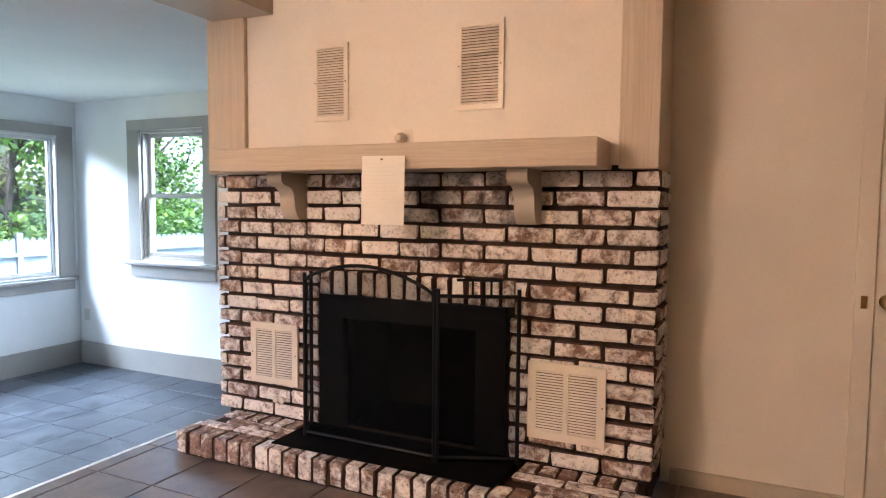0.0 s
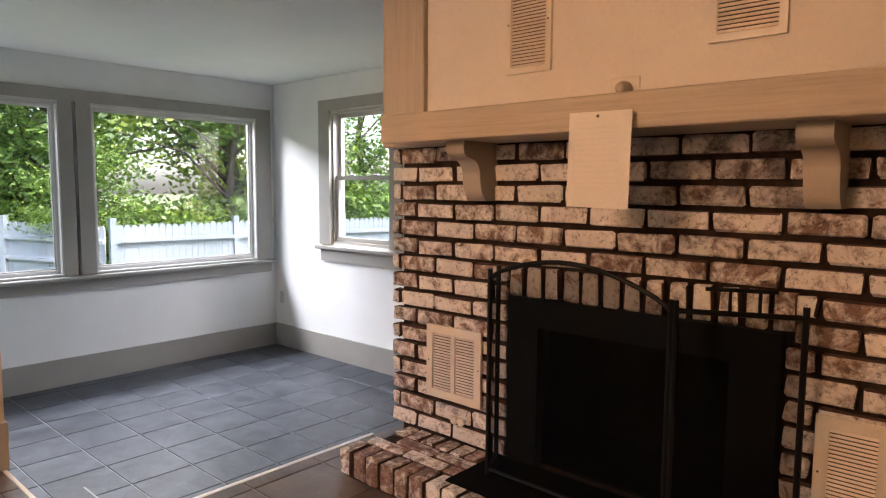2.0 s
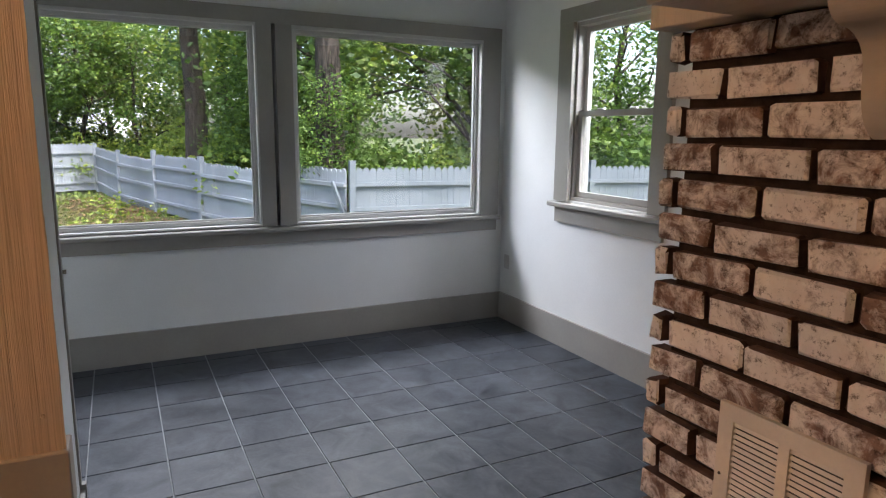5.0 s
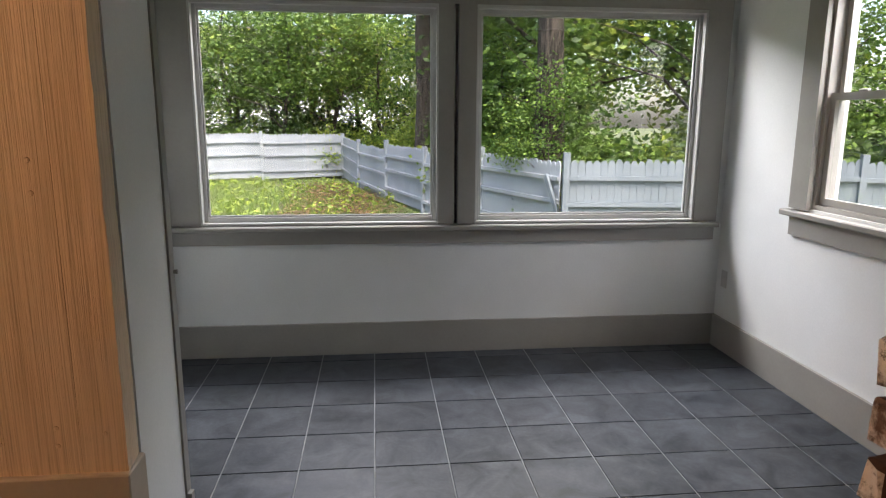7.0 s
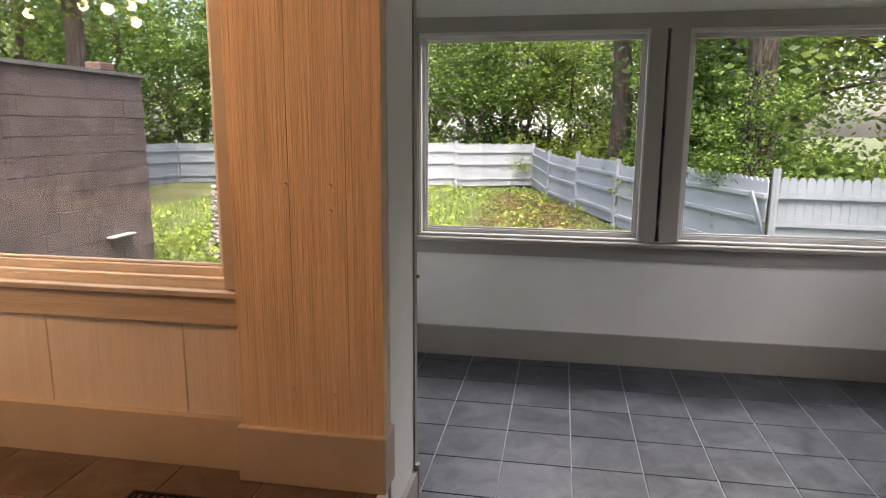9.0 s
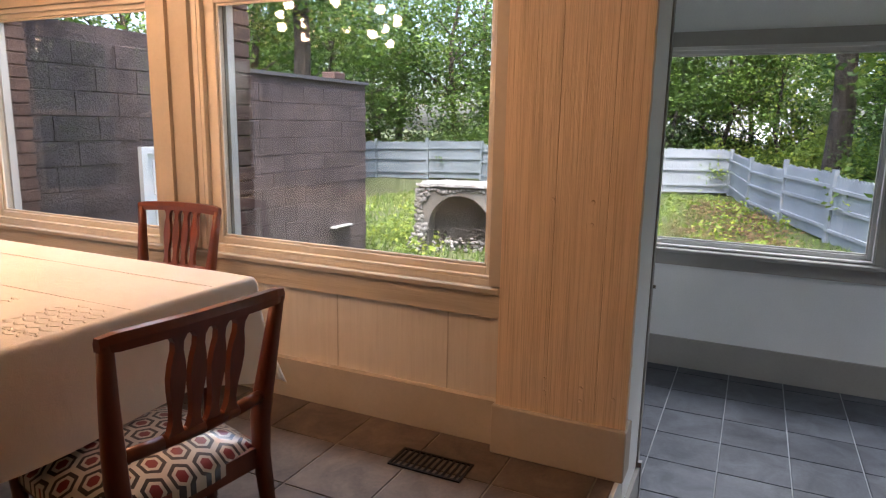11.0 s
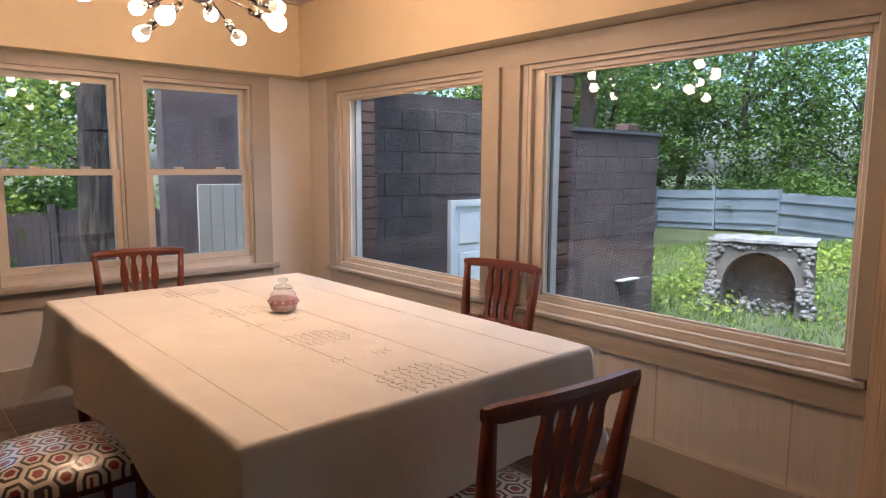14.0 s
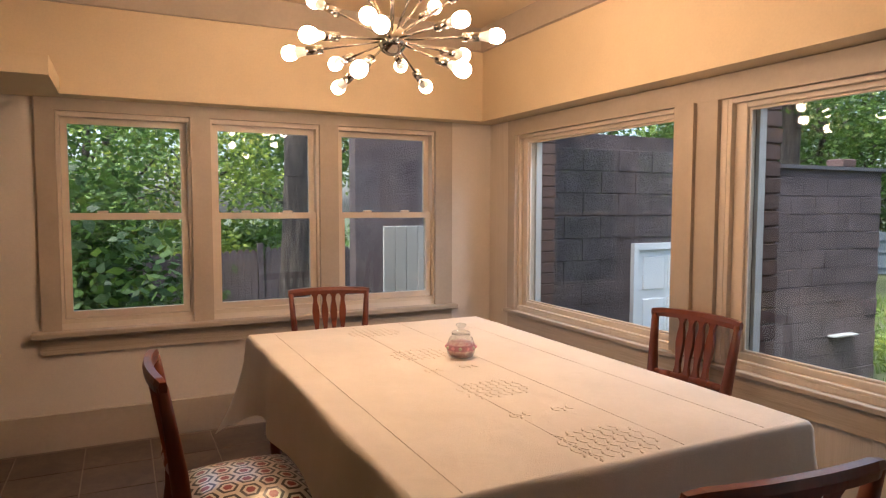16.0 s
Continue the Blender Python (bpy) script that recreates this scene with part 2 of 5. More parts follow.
M["vinyl"] = surf("vinyl", (0.52, 0.52, 0.50), (0.58, 0.58, 0.56), 3.0, 0.35, relief=0.03, grainy=0.3)
M["putty_sash"] = surf("putty_sash_paint", (0.38, 0.37, 0.345), (0.44, 0.43, 0.40), 3.0, 0.4, relief=0.05, grainy=0.3)
M["cream_wall"] = surf("cream_wall", (0.66, 0.59, 0.50), (0.72, 0.65, 0.56), 2.0, 0.6, relief=0.1, grainy=0.3)
M["tan_sawn_v"] = rough_sawn("tan_sawn_upright", (0.41, 0.33, 0.24), (0.53, 0.44, 0.33), 2)
M["post_sawn"] = grooved_sawn("post_sawn_upright", (0.57, 0.41, 0.26), (0.76, 0.58, 0.40))
M["tan_sawn_x"] = rough_sawn("tan_sawn_along_x", (0.41, 0.33, 0.24), (0.53, 0.44, 0.33), 0)
M["tan_sawn_y"] = rough_sawn("tan_sawn_along_y", (0.41, 0.33, 0.24), (0.53, 0.44, 0.33), 1)
M["tan_paint"] = surf("tan_paint", (0.41, 0.345, 0.265), (0.47, 0.40, 0.315), 3.0, 0.5, relief=0.12, fine=50, grainy=0.3)
M["panel_cream"] = rough_sawn("panel_cream", (0.58, 0.51, 0.42), (0.66, 0.59, 0.50), 2)
M["mortar"] = surf("mortar", (0.025, 0.016, 0.012), (0.06, 0.038, 0.028), 25, 0.95, relief=0.6, fine=120, relief_dist=0.008)
M["brick"] = brick_material("whitewashed_brick")
M["bare_brick"] = surf("bare_brick_sides", (0.055, 0.027, 0.018), (0.15, 0.075, 0.049), 20, 0.9, relief=0.5, fine=90, space="object_random")
M["hearth_brick"] = brick_material("worn_hearth_brick", 0.0, 0.09)
M["sooty_brick"] = brick_material("sooty_whitewashed_brick", 0.85)
M["black_iron"] = surf("black_iron", (0.002, 0.002, 0.0022), (0.005, 0.005, 0.0053), 20, 0.5, relief=0.1)
M["soot"] = surf("soot", (0.0015, 0.0015, 0.0015), (0.005, 0.0045, 0.004), 8, 0.9, relief=0.3)
dull(M["soot"], 0.05); dull(M["black_iron"], 0.2); dull(M["mortar"], 0.1)
M["register"] = surf("register_paint", (0.66, 0.58, 0.48), (0.72, 0.64, 0.54), 6, 0.4, relief=0.03, grainy=0.3)
# dark tone painted for the shade between slats; the screws share it
M["register_dark"] = surf("register_shade_and_screws", (0.06, 0.048, 0.038), (0.09, 0.074, 0.058), 6, 0.6, relief=0.03)
M["paper"] = surf("paper", (0.74, 0.69, 0.62), (0.78, 0.73, 0.66), 4, 0.8, relief=0.05, grainy=0.3)
M["slate_tile"] = tile_material("slate_grey_tile", (0.016, 0.020, 0.026), (0.080, 0.090, 0.105), 0.38)
M["brown_tile"] = tile_material("brown_grey_tile", (0.066, 0.046, 0.035), (0.155, 0.115, 0.09), 0.42)
dull(M["slate_tile"], 0.3); dull(M["brown_tile"], 0.3)
M["grout_pale"] = surf("grout_pale", (0.25, 0.265, 0.27), (0.36, 0.37, 0.375), 12, 0.9, relief=0.3)
M["grout_tan"] = surf("grout_tan", (0.22, 0.185, 0.15), (0.30, 0.255, 0.21), 12, 0.9, relief=0.3)
M["dark_wood"] = surf("mahogany", (0.095, 0.021, 0.010), (0.19, 0.045, 0.019), 5, 0.28, (1, 1, 0.12), relief=0.05, fine=70, space="object")
M["fabric"] = hexagon_fabric("hexagon_fabric")
M["cloth"] = cloth_material("cream_tablecloth")
M["chrome"] = plain("chrome", (0.50, 0.46, 0.41), 0.1, 1.0)
M["brass"] = plain("brass", (0.45, 0.30, 0.12), 0.3, 1.0)
M["bulb"] = glow("lit_bulb", (1.0, 0.65, 0.39), BULB)
M["socket"] = plain("socket_white", (0.8, 0.78, 0.72), 0.4)
M["glass"] = glass_pane("window_glass")
M["jar_glass"] = glass_pane("jar_glass", 0.92, 0.09)
M["dark_block"] = surf("dark_painted_block", (0.056, 0.041, 0.040), (0.122, 0.092, 0.089), 3.5, 0.7, relief=1.0, fine=38, relief_dist=0.02)
M["dark_brick"] = surf("dark_brick", (0.065, 0.038, 0.032), (0.15, 0.088, 0.072), 9, 0.85, relief=0.5, fine=60, space="object_random", relief_dist=0.008)
M["fence"] = surf("weathered_white_fence", (0.24, 0.27, 0.30), (0.34, 0.38, 0.415), 1.2, 0.8, (1, 1, 0.3), relief=0.3, fine=40)
# darker copy of the white fence, with shade put into its colour
M["fence_shaded"] = surf("weathered_fence_shaded", (0.12, 0.15, 0.172), (0.185, 0.22, 0.247), 1.2, 0.8, (1, 1, 0.3), relief=0.3, fine=40)
M["ground"] = surf("lawn_soil", (0.045, 0.055, 0.02), (0.10, 0.12, 0.04), 0.9, 0.95, relief=0.5, fine=30, relief_dist=0.03)
M["grass"] = leaf_material("grass_blades", (0.08, 0.15, 0.03), (0.20, 0.30, 0.07))
M["leaf"] = leaf_material("leaves", (0.035, 0.085, 0.015), (0.115, 0.205, 0.036))
M["leaf_light"] = leaf_material("leaves_light", (0.10, 0.17, 0.028), (0.29, 0.39, 0.065))
# leaf green darkened in the colour itself, to stand for shade
M["leaf_shaded"] = leaf_material("leaves_shaded", (0.018, 0.045, 0.010), (0.065, 0.125, 0.024))
M["litter"] = leaf_material("dead_leaves", (0.09, 0.055, 0.03), (0.24, 0.16, 0.085))
M["bark"] = surf("bark", (0.018, 0.014, 0.011), (0.10, 0.08, 0.062), 17, 0.95, (1, 1, 0.18), relief=1.0, fine=40, relief_dist=0.04, spread=(0.4, 0.62))
M["stone"] = surf("field_stone", (0.10, 0.097, 0.09), (0.25, 0.24, 0.225), 5, 0.9, relief=0.5, fine=50, space="object_random", relief_dist=0.01)
M["concrete"] = surf("old_concrete", (0.07, 0.068, 0.06), (0.165, 0.158, 0.142), 4, 0.9, relief=0.5, fine=60)
M["white_door"] = surf("white_door_paint", (0.66, 0.69, 0.69), (0.74, 0.77, 0.77), 3, 0.45, relief=0.05, grainy=0.3)
# gate white lowered in colour for the shadow on it; flap shares it
M["gate_paint"] = surf("shaded_white_gate_paint", (0.34, 0.345, 0.32), (0.44, 0.445, 0.42), 3, 0.6, (1, 1, 0.3), relief=0.2)
M["siding"] = surf("white_siding", (0.70, 0.71, 0.72), (0.78, 0.79, 0.80), 2, 0.6, relief=0.05, grainy=0.3)
M["roofing"] = surf("roofing", (0.06, 0.06, 0.065), (0.11, 0.11, 0.115), 3, 0.9, relief=0.4)
M["road"] = surf("road_asphalt", (0.30, 0.30, 0.31), (0.36, 0.36, 0.37), 2, 0.9, relief=0.3)
M["candy"] = surf("candy", (0.62, 0.28, 0.30), (0.82, 0.72, 0.70), 60, 0.4, space="object", relief=0.1)


# ---- building helpers ----
def box(bm, x0, x1, y0, y1, z0, z1):
    r = bmesh.ops.create_cube(bm, size=1.0, matrix=Matrix.Translation(((x0 + x1) / 2, (y0 + y1) / 2, (z0 + z1) / 2)) @ Matrix.Diagonal((abs(x1 - x0), abs(y1 - y0), abs(z1 - z0), 1)))
    return r["verts"]


def boxed(x0, x1, y0, y1, z0, z1, bev=0.0, seg=1):
    bm = bmesh.new()
    box(bm, x0, x1, y0, y1, z0, z1)
    if bev:
        bmesh.ops.bevel(bm, geom=bm.edges[:], offset=bev, segments=seg, affect='EDGES', profile=0.6)
    return bm


def boxes(rows):
    bm = bmesh.new()
    for r in rows:
        box(bm, *r)
    return bm


def mesh_of(name, bm, mat, smooth=False):
    me = bpy.data.meshes.new(name)
    bmesh.ops.recalc_face_normals(bm, faces=bm.faces)
    bm.to_mesh(me)
    bm.free()
    me.materials.append(mat)
    if smooth:
        me.polygons.foreach_set("use_smooth", [True] * len(me.polygons))
    return me


def part(name, bm, mat, parent, label="", smooth=False):
    ob = new(name, mesh_of(name, bm, mat, smooth))
    ob.parent = parent
    if label:
        tagged(ob, label)
    return ob


def thing(name, label, category, at=(0, 0, 0), group="", kind="", rz=0.0):
    ob = new(name)
    ob.empty_display_size = 0.1
    ob.matrix_basis = pose(*at, 0, 0, rz)
    return tagged(ob, label, category, group, kind)


def solid(name, bm, mat, label, category, kind="", group="", smooth=False):
    ob = new(name, mesh_of(name, bm, mat, smooth))
    return tagged(ob, label, category, group, kind)


def rod(bm, a, b, r0, r1=None, n=8, caps=True):
    a, b = Vector(a), Vector(b)
    r1 = r0 if r1 is None else r1
    q = (b - a).to_track_quat('Z', 'Y').to_matrix().to_4x4()
    bmesh.ops.create_cone(bm, cap_ends=caps, segments=n, radius1=r0, radius2=r1, depth=(b - a).length, matrix=Matrix.Translation((a + b) / 2) @ q)


def lathe(bm, profile, n=24, at=(0, 0, 0)):
    rings = [[bm.verts.new((at[0] + r * math.cos(2 * math.pi * k / n), at[1] + r * math.sin(2 * math.pi * k / n), at[2] + z)) for k in range(n)] for r, z in profile]
    for lo, hi in zip(rings, rings[1:]):
        for k in range(n):
            bm.faces.new((lo[k], lo[(k + 1) % n], hi[(k + 1) % n], hi[k]))
    bm.faces.new(rings[0][::-1]); bm.faces.new(rings[-1])


def extrude_outline(bm, pts, make, depth_vec):
    """A prism from an outline in 2D: make(u, v) gives the first face's points."""
    lo = [bm.verts.new(make(u, v)) for u, v in pts]
    hi = [bm.verts.new(Vector(make(u, v)) + Vector(depth_vec)) for u, v in pts]
    bm.faces.new(lo); bm.faces.new(hi[::-1])
    for k in range(len(pts)):
        bm.faces.new((lo[k], hi[k], hi[(k + 1) % len(pts)], lo[(k + 1) % len(pts)]))


def wall_rows(axis, p0, p1, a0, a1, z0, z1, holes):
    """Boxes of a wall between p0 and p1 in depth that runs from a0 to a1, round holes (b0, b1, lo, hi)."""
    rows, a = [], a0
    for b0, b1, lo, hi in sorted(holes):
        rows.append((a, b0, z0, z1)); rows.append((b0, b1, z0, lo)); rows.append((b0, b1, hi, z1)); a = b1
    rows.append((a, a1, z0, z1))
    return [(p0, p1, u, v, w, h) if axis == "x" else (u, v, p0, p1, w, h) for u, v, w, h in rows if v - u > 1e-4 and h - w > 1e-4]

# ---- the structure ----
ZL = -0.40        # sunroom floor
ZG = -0.72        # ground outside
BY = 2.97         # face of the chimney brick
structure = dict(kind="structure")

SUN_HOLES = [(1.28, 2.775, 0.464, 1.806), (2.99, 4.485, 0.464, 1.806)]
solid("wall_sunroom_west", boxes(wall_rows("x", -6.16, -6.0, 0.92, 4.85, -0.7, 2.3, SUN_HOLES + [(2.866, 2.888, 0.464, 1.806)]) + [(-6.16, -6.12, 2.866, 2.888, 0.464, 1.806)]), M["white_wall"], "white painted sunroom wall under two picture windows", "wall", **structure)
solid("wall_sunroom_north", boxes(wall_rows("y", 4.69, 4.85, -6.0, -2.3, -0.7, 2.3, [(-5.125, -4.33, 0.656, 1.84)])), M["white_wall"], "white painted sunroom wall with a double-hung window", "wall", **structure)
solid("wall_sunroom_south", boxes([(-6.0, -4.32, 0.92, 1.06, -0.7, 2.3), (-4.32, -3.94, 1.02, 1.06, -0.7, 2.3), (-4.0, -3.76, 1.06, 1.69, -0.7, 2.3), (-3.76, -3.64, 1.2, 1.69, -0.7, 2.3)]), M["white_wall"], "pale grey-white painted end wall beside the wooden post", "wall", **structure)
DW_HOLES = [(-2.067, -0.63, 0.675, 1.845), (-0.348, 1.15, 0.675, 1.845)]
solid("wall_dining_west", boxes(wall_rows("x", -3.74, -3.58, -2.60, 1.2, -0.02, 2.75, DW_HOLES)), M["panel_cream"], "cream panelled dining wall with two picture windows", "wall", **structure)
DS_HOLES = [(-3.136, -2.414, 0.705, 1.886), (-2.311, -1.626, 0.705, 1.886), (-1.533, -0.822, 0.705, 1.886)]
solid("wall_dining_south", boxes(wall_rows("y", -2.60, -2.44, -3.58, 2.2, -0.02, 2.75, DS_HOLES)), M["cream_wall"], "cream painted dining wall with three sash windows", "wall", **structure)
solid("wall_east", boxes([(2.2, 2.35, -2.60, 3.45, -0.02, 2.75)]), M["tan_paint"], "plain tan wall closing the room", "wall", **structure)
solid("wall_living_north", boxes(wall_rows("y", 3.3, 3.45, -0.34, 2.2, -0.02, 2.75, [(0.405, 1.205, -0.02, 2.03)])), M["cream_wall"], "cream painted wall beside the chimney breast", "wall", **structure)
solid("wall_chimney_core", boxes([(-2.49, -0.35, 2.995, 4.69, -0.5, 0.12), (-2.49, -1.77, 2.995, 4.69, 0.12, 1.35), (-1.06, -0.35, 2.995, 4.69, 0.12, 1.35), (-1.77, -1.06, 2.995, 4.69, 0.77, 1.35), (-1.77, -1.06, 3.5, 4.69, 0.12, 0.77), (-2.49, -0.35, 3.0, 4.69, 1.35, 2.75)]), M["mortar"], "dark mortar core of the brick chimney", "chimney", **structure)
solid("wall_chimney_upper", boxes([(-2.30, -0.48, 2.94, 3.0, 1.35, 2.75)]), M["cream_wall"], "cream plaster panel above the mantel", "wall", **structure)

solid("ceiling_sunroom", boxes([(-6.16, -2.43, 0.92, 4.85, 2.145, 2.28), (-3.6, -2.43, 1.06, 1.75, 2.08, 2.145)]), M["white_ceiling"], "white painted sunroom ceiling", "ceiling", **structure)
solid("ceiling", boxes([(-3.9, 2.35, -2.60, 3.45, 2.58, 2.78)]), M["soffit_paint"], "warm cream dining room ceiling", "ceiling", **structure)

# floors: the upper floor ends in an open edge above the sunroom
solid("floor_sunroom", boxes([(-6.0, -2.3, 0.92, 4.85, ZL - 0.12, ZL - 0.004)]), M["grout_pale"], "pale grout bed under grey slate-look tiles", "floor", **structure)
solid("floor", boxes([(-3.62, 2.3, -2.55, 1.69, -0.14, -0.004), (-2.68, 2.3, 1.69, 3.4, -0.14, -0.004)]), M["grout_tan"], "tan grout bed under brown-grey tiles", "floor", **structure)
solid("floor_edge", boxes([(-2.70, -2.68, 1.70, 2.99, ZL, 0.0), (-3.56, -2.70, 1.685, 1.70, ZL, 0.0)]), M["white_wall"], "pale edge strip and riser along the raised floor", "floor", **structure)
step = thing("floor_step", "tiled step with a pale edge down to the sunroom", "step", kind="structure")
part("core", boxed(-3.6, -2.705, 1.705, 2.03, ZL, -0.222), M["grout_pale"], step)
part("tread", boxed(-3.585, -2.72, 1.71, 2.015, -0.222, -0.214), M["slate_tile"], step)

# trim of the sunroom
solid("baseboard_sunroom", boxes([(-6.0, -5.98, 1.06, 4.69, ZL, -0.188), (-5.98, -2.5, 4.67, 4.69, ZL, -0.188), (-4.0, -3.64, 1.69, 1.708, ZL, -0.19), (-4.03, -4.0, 1.66, 1.712, ZL, -0.17)]), M["grey_trim"], "tall grey painted baseboard in the sunroom", "baseboard", **structure)
solid("trim_sunroom_jamb", boxes([(-4.045, -4.0, 1.55, 1.697, ZL, 2.145), (-4.08, -4.045, 1.52, 1.684, ZL, 2.145), (-4.11, -4.08, 1.48, 1.668, ZL, 2.145)]), M["grey_trim"], "grey stepped casing at the sunroom opening", "trim", **structure)
bm = bmesh.new(); rod(bm, (-4.035, 1.697, 0.62), (-4.035, 1.709, 0.62), 0.007, 0.008, 10)
solid("trim_bolt", bm, M["chrome"], "small metal catch on the grey casing", "catch", **structure)


def picture_window(name, axis_x, side, y0, y1, z0, z1, label, frame_mat, deep, stile=0.045):
    """A fixed pane in a frame, in a wall of constant x; side +1: the room lies at larger x."""
    w = thing(name, label, "window", kind="structure")
    f, s, r = axis_x, side, 0.045
    for y, yy in ((y0, y0 + stile), (y1 - r, y1)):
        part("stile", boxed(f - 0.03, f + 0.03, y, yy, z0, z1, 0.003), frame_mat, w)
        part("glazing_bead", boxed(f + 0.006, f + 0.018, yy if y == y0 else y - 0.012, yy + 0.012 if y == y0 else y, z0 + r, z1 - r, 0.003), frame_mat, w)
    for z, zz in ((z0, z0 + r), (z1 - r, z1)):
        part("rail", boxed(f - 0.03, f + 0.03, y0 + stile, y1 - r, z, zz, 0.003), frame_mat, w)
        part("glazing_bead", boxed(f + 0.006, f + 0.018, y0 + stile, y1 - r, zz if z == z0 else z - 0.012, zz + 0.012 if z == z0 else z, 0.003), frame_mat, w)
    a, b = f + s * 0.03, f + s * (0.03 + deep)
    for rows in ((a, b, y0, y0 + 0.022, z0, z1), (a, b, y1 - 0.022, y1, z0, z1), (a, b, y0 + 0.022, y1 - 0.022, z1 - 0.022, z1), (a, b, y0 + 0.022, y1 - 0.022, z0, z0 + 0.014)):
        part("stop", boxed(*rows, 0.002), frame_mat, w)
    if stile > 0.05:
        part("outer_strip", boxed(f - 0.075, f - 0.032, y0 + stile - 0.001, y0 + stile + 0.017, z0 + 0.01, z1 - 0.01), M["vinyl"], w, "white outer frame strip")
    p = part("pane", boxed(f - 0.003, f + 0.003, y0 + stile - 0.008, y1 - r + 0.008, z0 + r - 0.008, z1 - r + 0.008), M["glass"], w)
    p.visible_shadow = False
    return w


picture_window("window_1", -6.06, 1, *SUN_HOLES[0], "white framed picture window of the sunroom", M["vinyl"], 0.05)
picture_window("window_2", -6.06, 1, *SUN_HOLES[1], "white framed picture window beside the sunroom corner", M["vinyl"], 0.05)
picture_window("window_3", -3.64, 1, *DW_HOLES[0], "tan framed picture window of the dining room", M["tan_sash"], 0.028, 0.075)
picture_window("window_4", -3.64, 1, *DW_HOLES[1], "tan framed picture window beside the wooden post", M["tan_sash"], 0.028, 0.08)


def sash_window(name, x0, x1, wy, into, z0, z1, mid, label, frame_mat):
    """A double-hung window in a wall of constant y; into: +1 where the room lies at larger y."""
    w = thing(name, label, "window", kind="structure")
    s = into

    def ring(a0, a1, lo, hi, t, q0, q1):
        q0, q1 = min(q0, q1), max(q0, q1)
        return boxes([(a0, a0 + t, q0, q1, lo, hi), (a1 - t, a1, q0, q1, lo, hi), (a0 + t, a1 - t, q0, q1, lo, lo + t), (a0 + t, a1 - t, q0, q1, hi - t, hi)])
    part("window_frame", ring(x0, x1, z0, z1, 0.025, wy - s * 0.05, wy + s * 0.055), frame_mat, w)
    up = part("upper_sash", ring(x0 + 0.027, x1 - 0.027, mid - 0.015, z1 - 0.027, 0.034, wy - s * 0.035, wy - s * 0.005), frame_mat, w)
    lo = part("lower_sash", ring(x0 + 0.027, x1 - 0.027, z0 + 0.027, mid + 0.022, 0.038, wy + s * 0.0, wy + s * 0.034), frame_mat, w)
    for sash, a, b, q in ((up, mid + 0.012, z1 - 0.055, wy - s * 0.02), (lo, z0 + 0.058, mid - 0.01, wy + s * 0.017)):
        p = part("pane", boxed(x0 + 0.055, x1 - 0.055, q - 0.002, q + 0.002, a, b), M["glass"], sash)
        p.visible_shadow = False
    for k in (0.3, 0.68):
        xx = x0 + (x1 - x0) * k
        part("sash_lock", boxed(xx - 0.03, xx + 0.03, wy + s * 0.004, wy + s * 0.03, mid + 0.022, mid + 0.036, 0.005), frame_mat, w)
    return w


for k, (a, b, c, d) in enumerate(DS_HOLES):
    sash_window("window_%d" % (5 + k), a, b, -2.50, 1, c, d, 1.302, "tan double-hung dining room window with two sash locks", M["tan_sash"])
sash_window("window_8", -5.125, -4.33, 4.76, -1, 0.656, 1.84, 1.243, "pale grey double-hung window in the sunroom", M["putty_sash"])


def casing(name, label, mat, rows):
    return solid(name, boxes(rows), mat, label, "window casing", **structure)


casing("trim_sunroom_windows", "grey painted casing round the paired picture windows", M["grey_trim"], [
    (-6.0, -5.975, 1.09, 1.29, 0.46, 1.806), (-6.0, -5.975, 2.765, 2.864, 0.46, 1.806), (-6.0, -5.975, 2.89, 3.0, 0.46, 1.806), (-6.0, -5.975, 4.475, 4.635, 0.46, 1.806),
    (-6.0, -5.973, 1.09, 4.635, 1.806, 1.90), (-6.0, -5.977, 1.10, 4.625, 0.338, 0.424)])
solid("sill_sunroom", boxed(-6.03, -5.93, 1.07, 4.64, 0.426, 0.457, 0.006), M["grey_trim"], "grey window stool in the sunroom", "window sill", **structure)
casing("trim_sunroom_sash", "grey painted casing round the sash window", M["grey_trim"], [
    (-5.265, -5.115, 4.665, 4.69, 0.65, 1.84), (-4.34, -4.20, 4.665, 4.69, 0.65, 1.84), (-5.265, -4.20, 4.663, 4.69, 1.84, 1.935), (-5.25, -4.215, 4.667, 4.69, 0.50, 0.605)])
solid("sill_sunroom_sash", boxed(-5.30, -4.17, 4.63, 4.73, 0.607, 0.64, 0.006), M["grey_trim"], "grey window stool under the sash window", "window sill", **structure)
casing("trim_dining_west", "tan painted casing round the dining picture windows", M["tan_paint"], [
    (-3.58, -3.556, -2.155, -2.067, 0.66, 1.845), (-3.58, -3.556, -0.64, -0.595, 0.66, 1.845), (-3.58, -3.535, -0.595, -0.50, 0.66, 1.845), (-3.58, -3.556, -0.50, -0.381, 0.66, 1.845), (-3.58, -3.556, 1.14, 1.19, 0.66, 1.845),
    (-3.58, -3.554, -2.155, 1.19, 1.845, 1.95)])
casing("trim_dining_west_apron", "rough-sawn tan apron under the window stool", M["tan_sawn_y"], [(-3.58, -3.558, -2.15, 1.19, 0.53, 0.626)])
solid("sill_dining_west", boxed(-3.62, -3.538, -2.18, 1.188, 0.628, 0.652, 0.004), M["tan_paint"], "tan painted window stool in the dining room", "window sill", **structure)
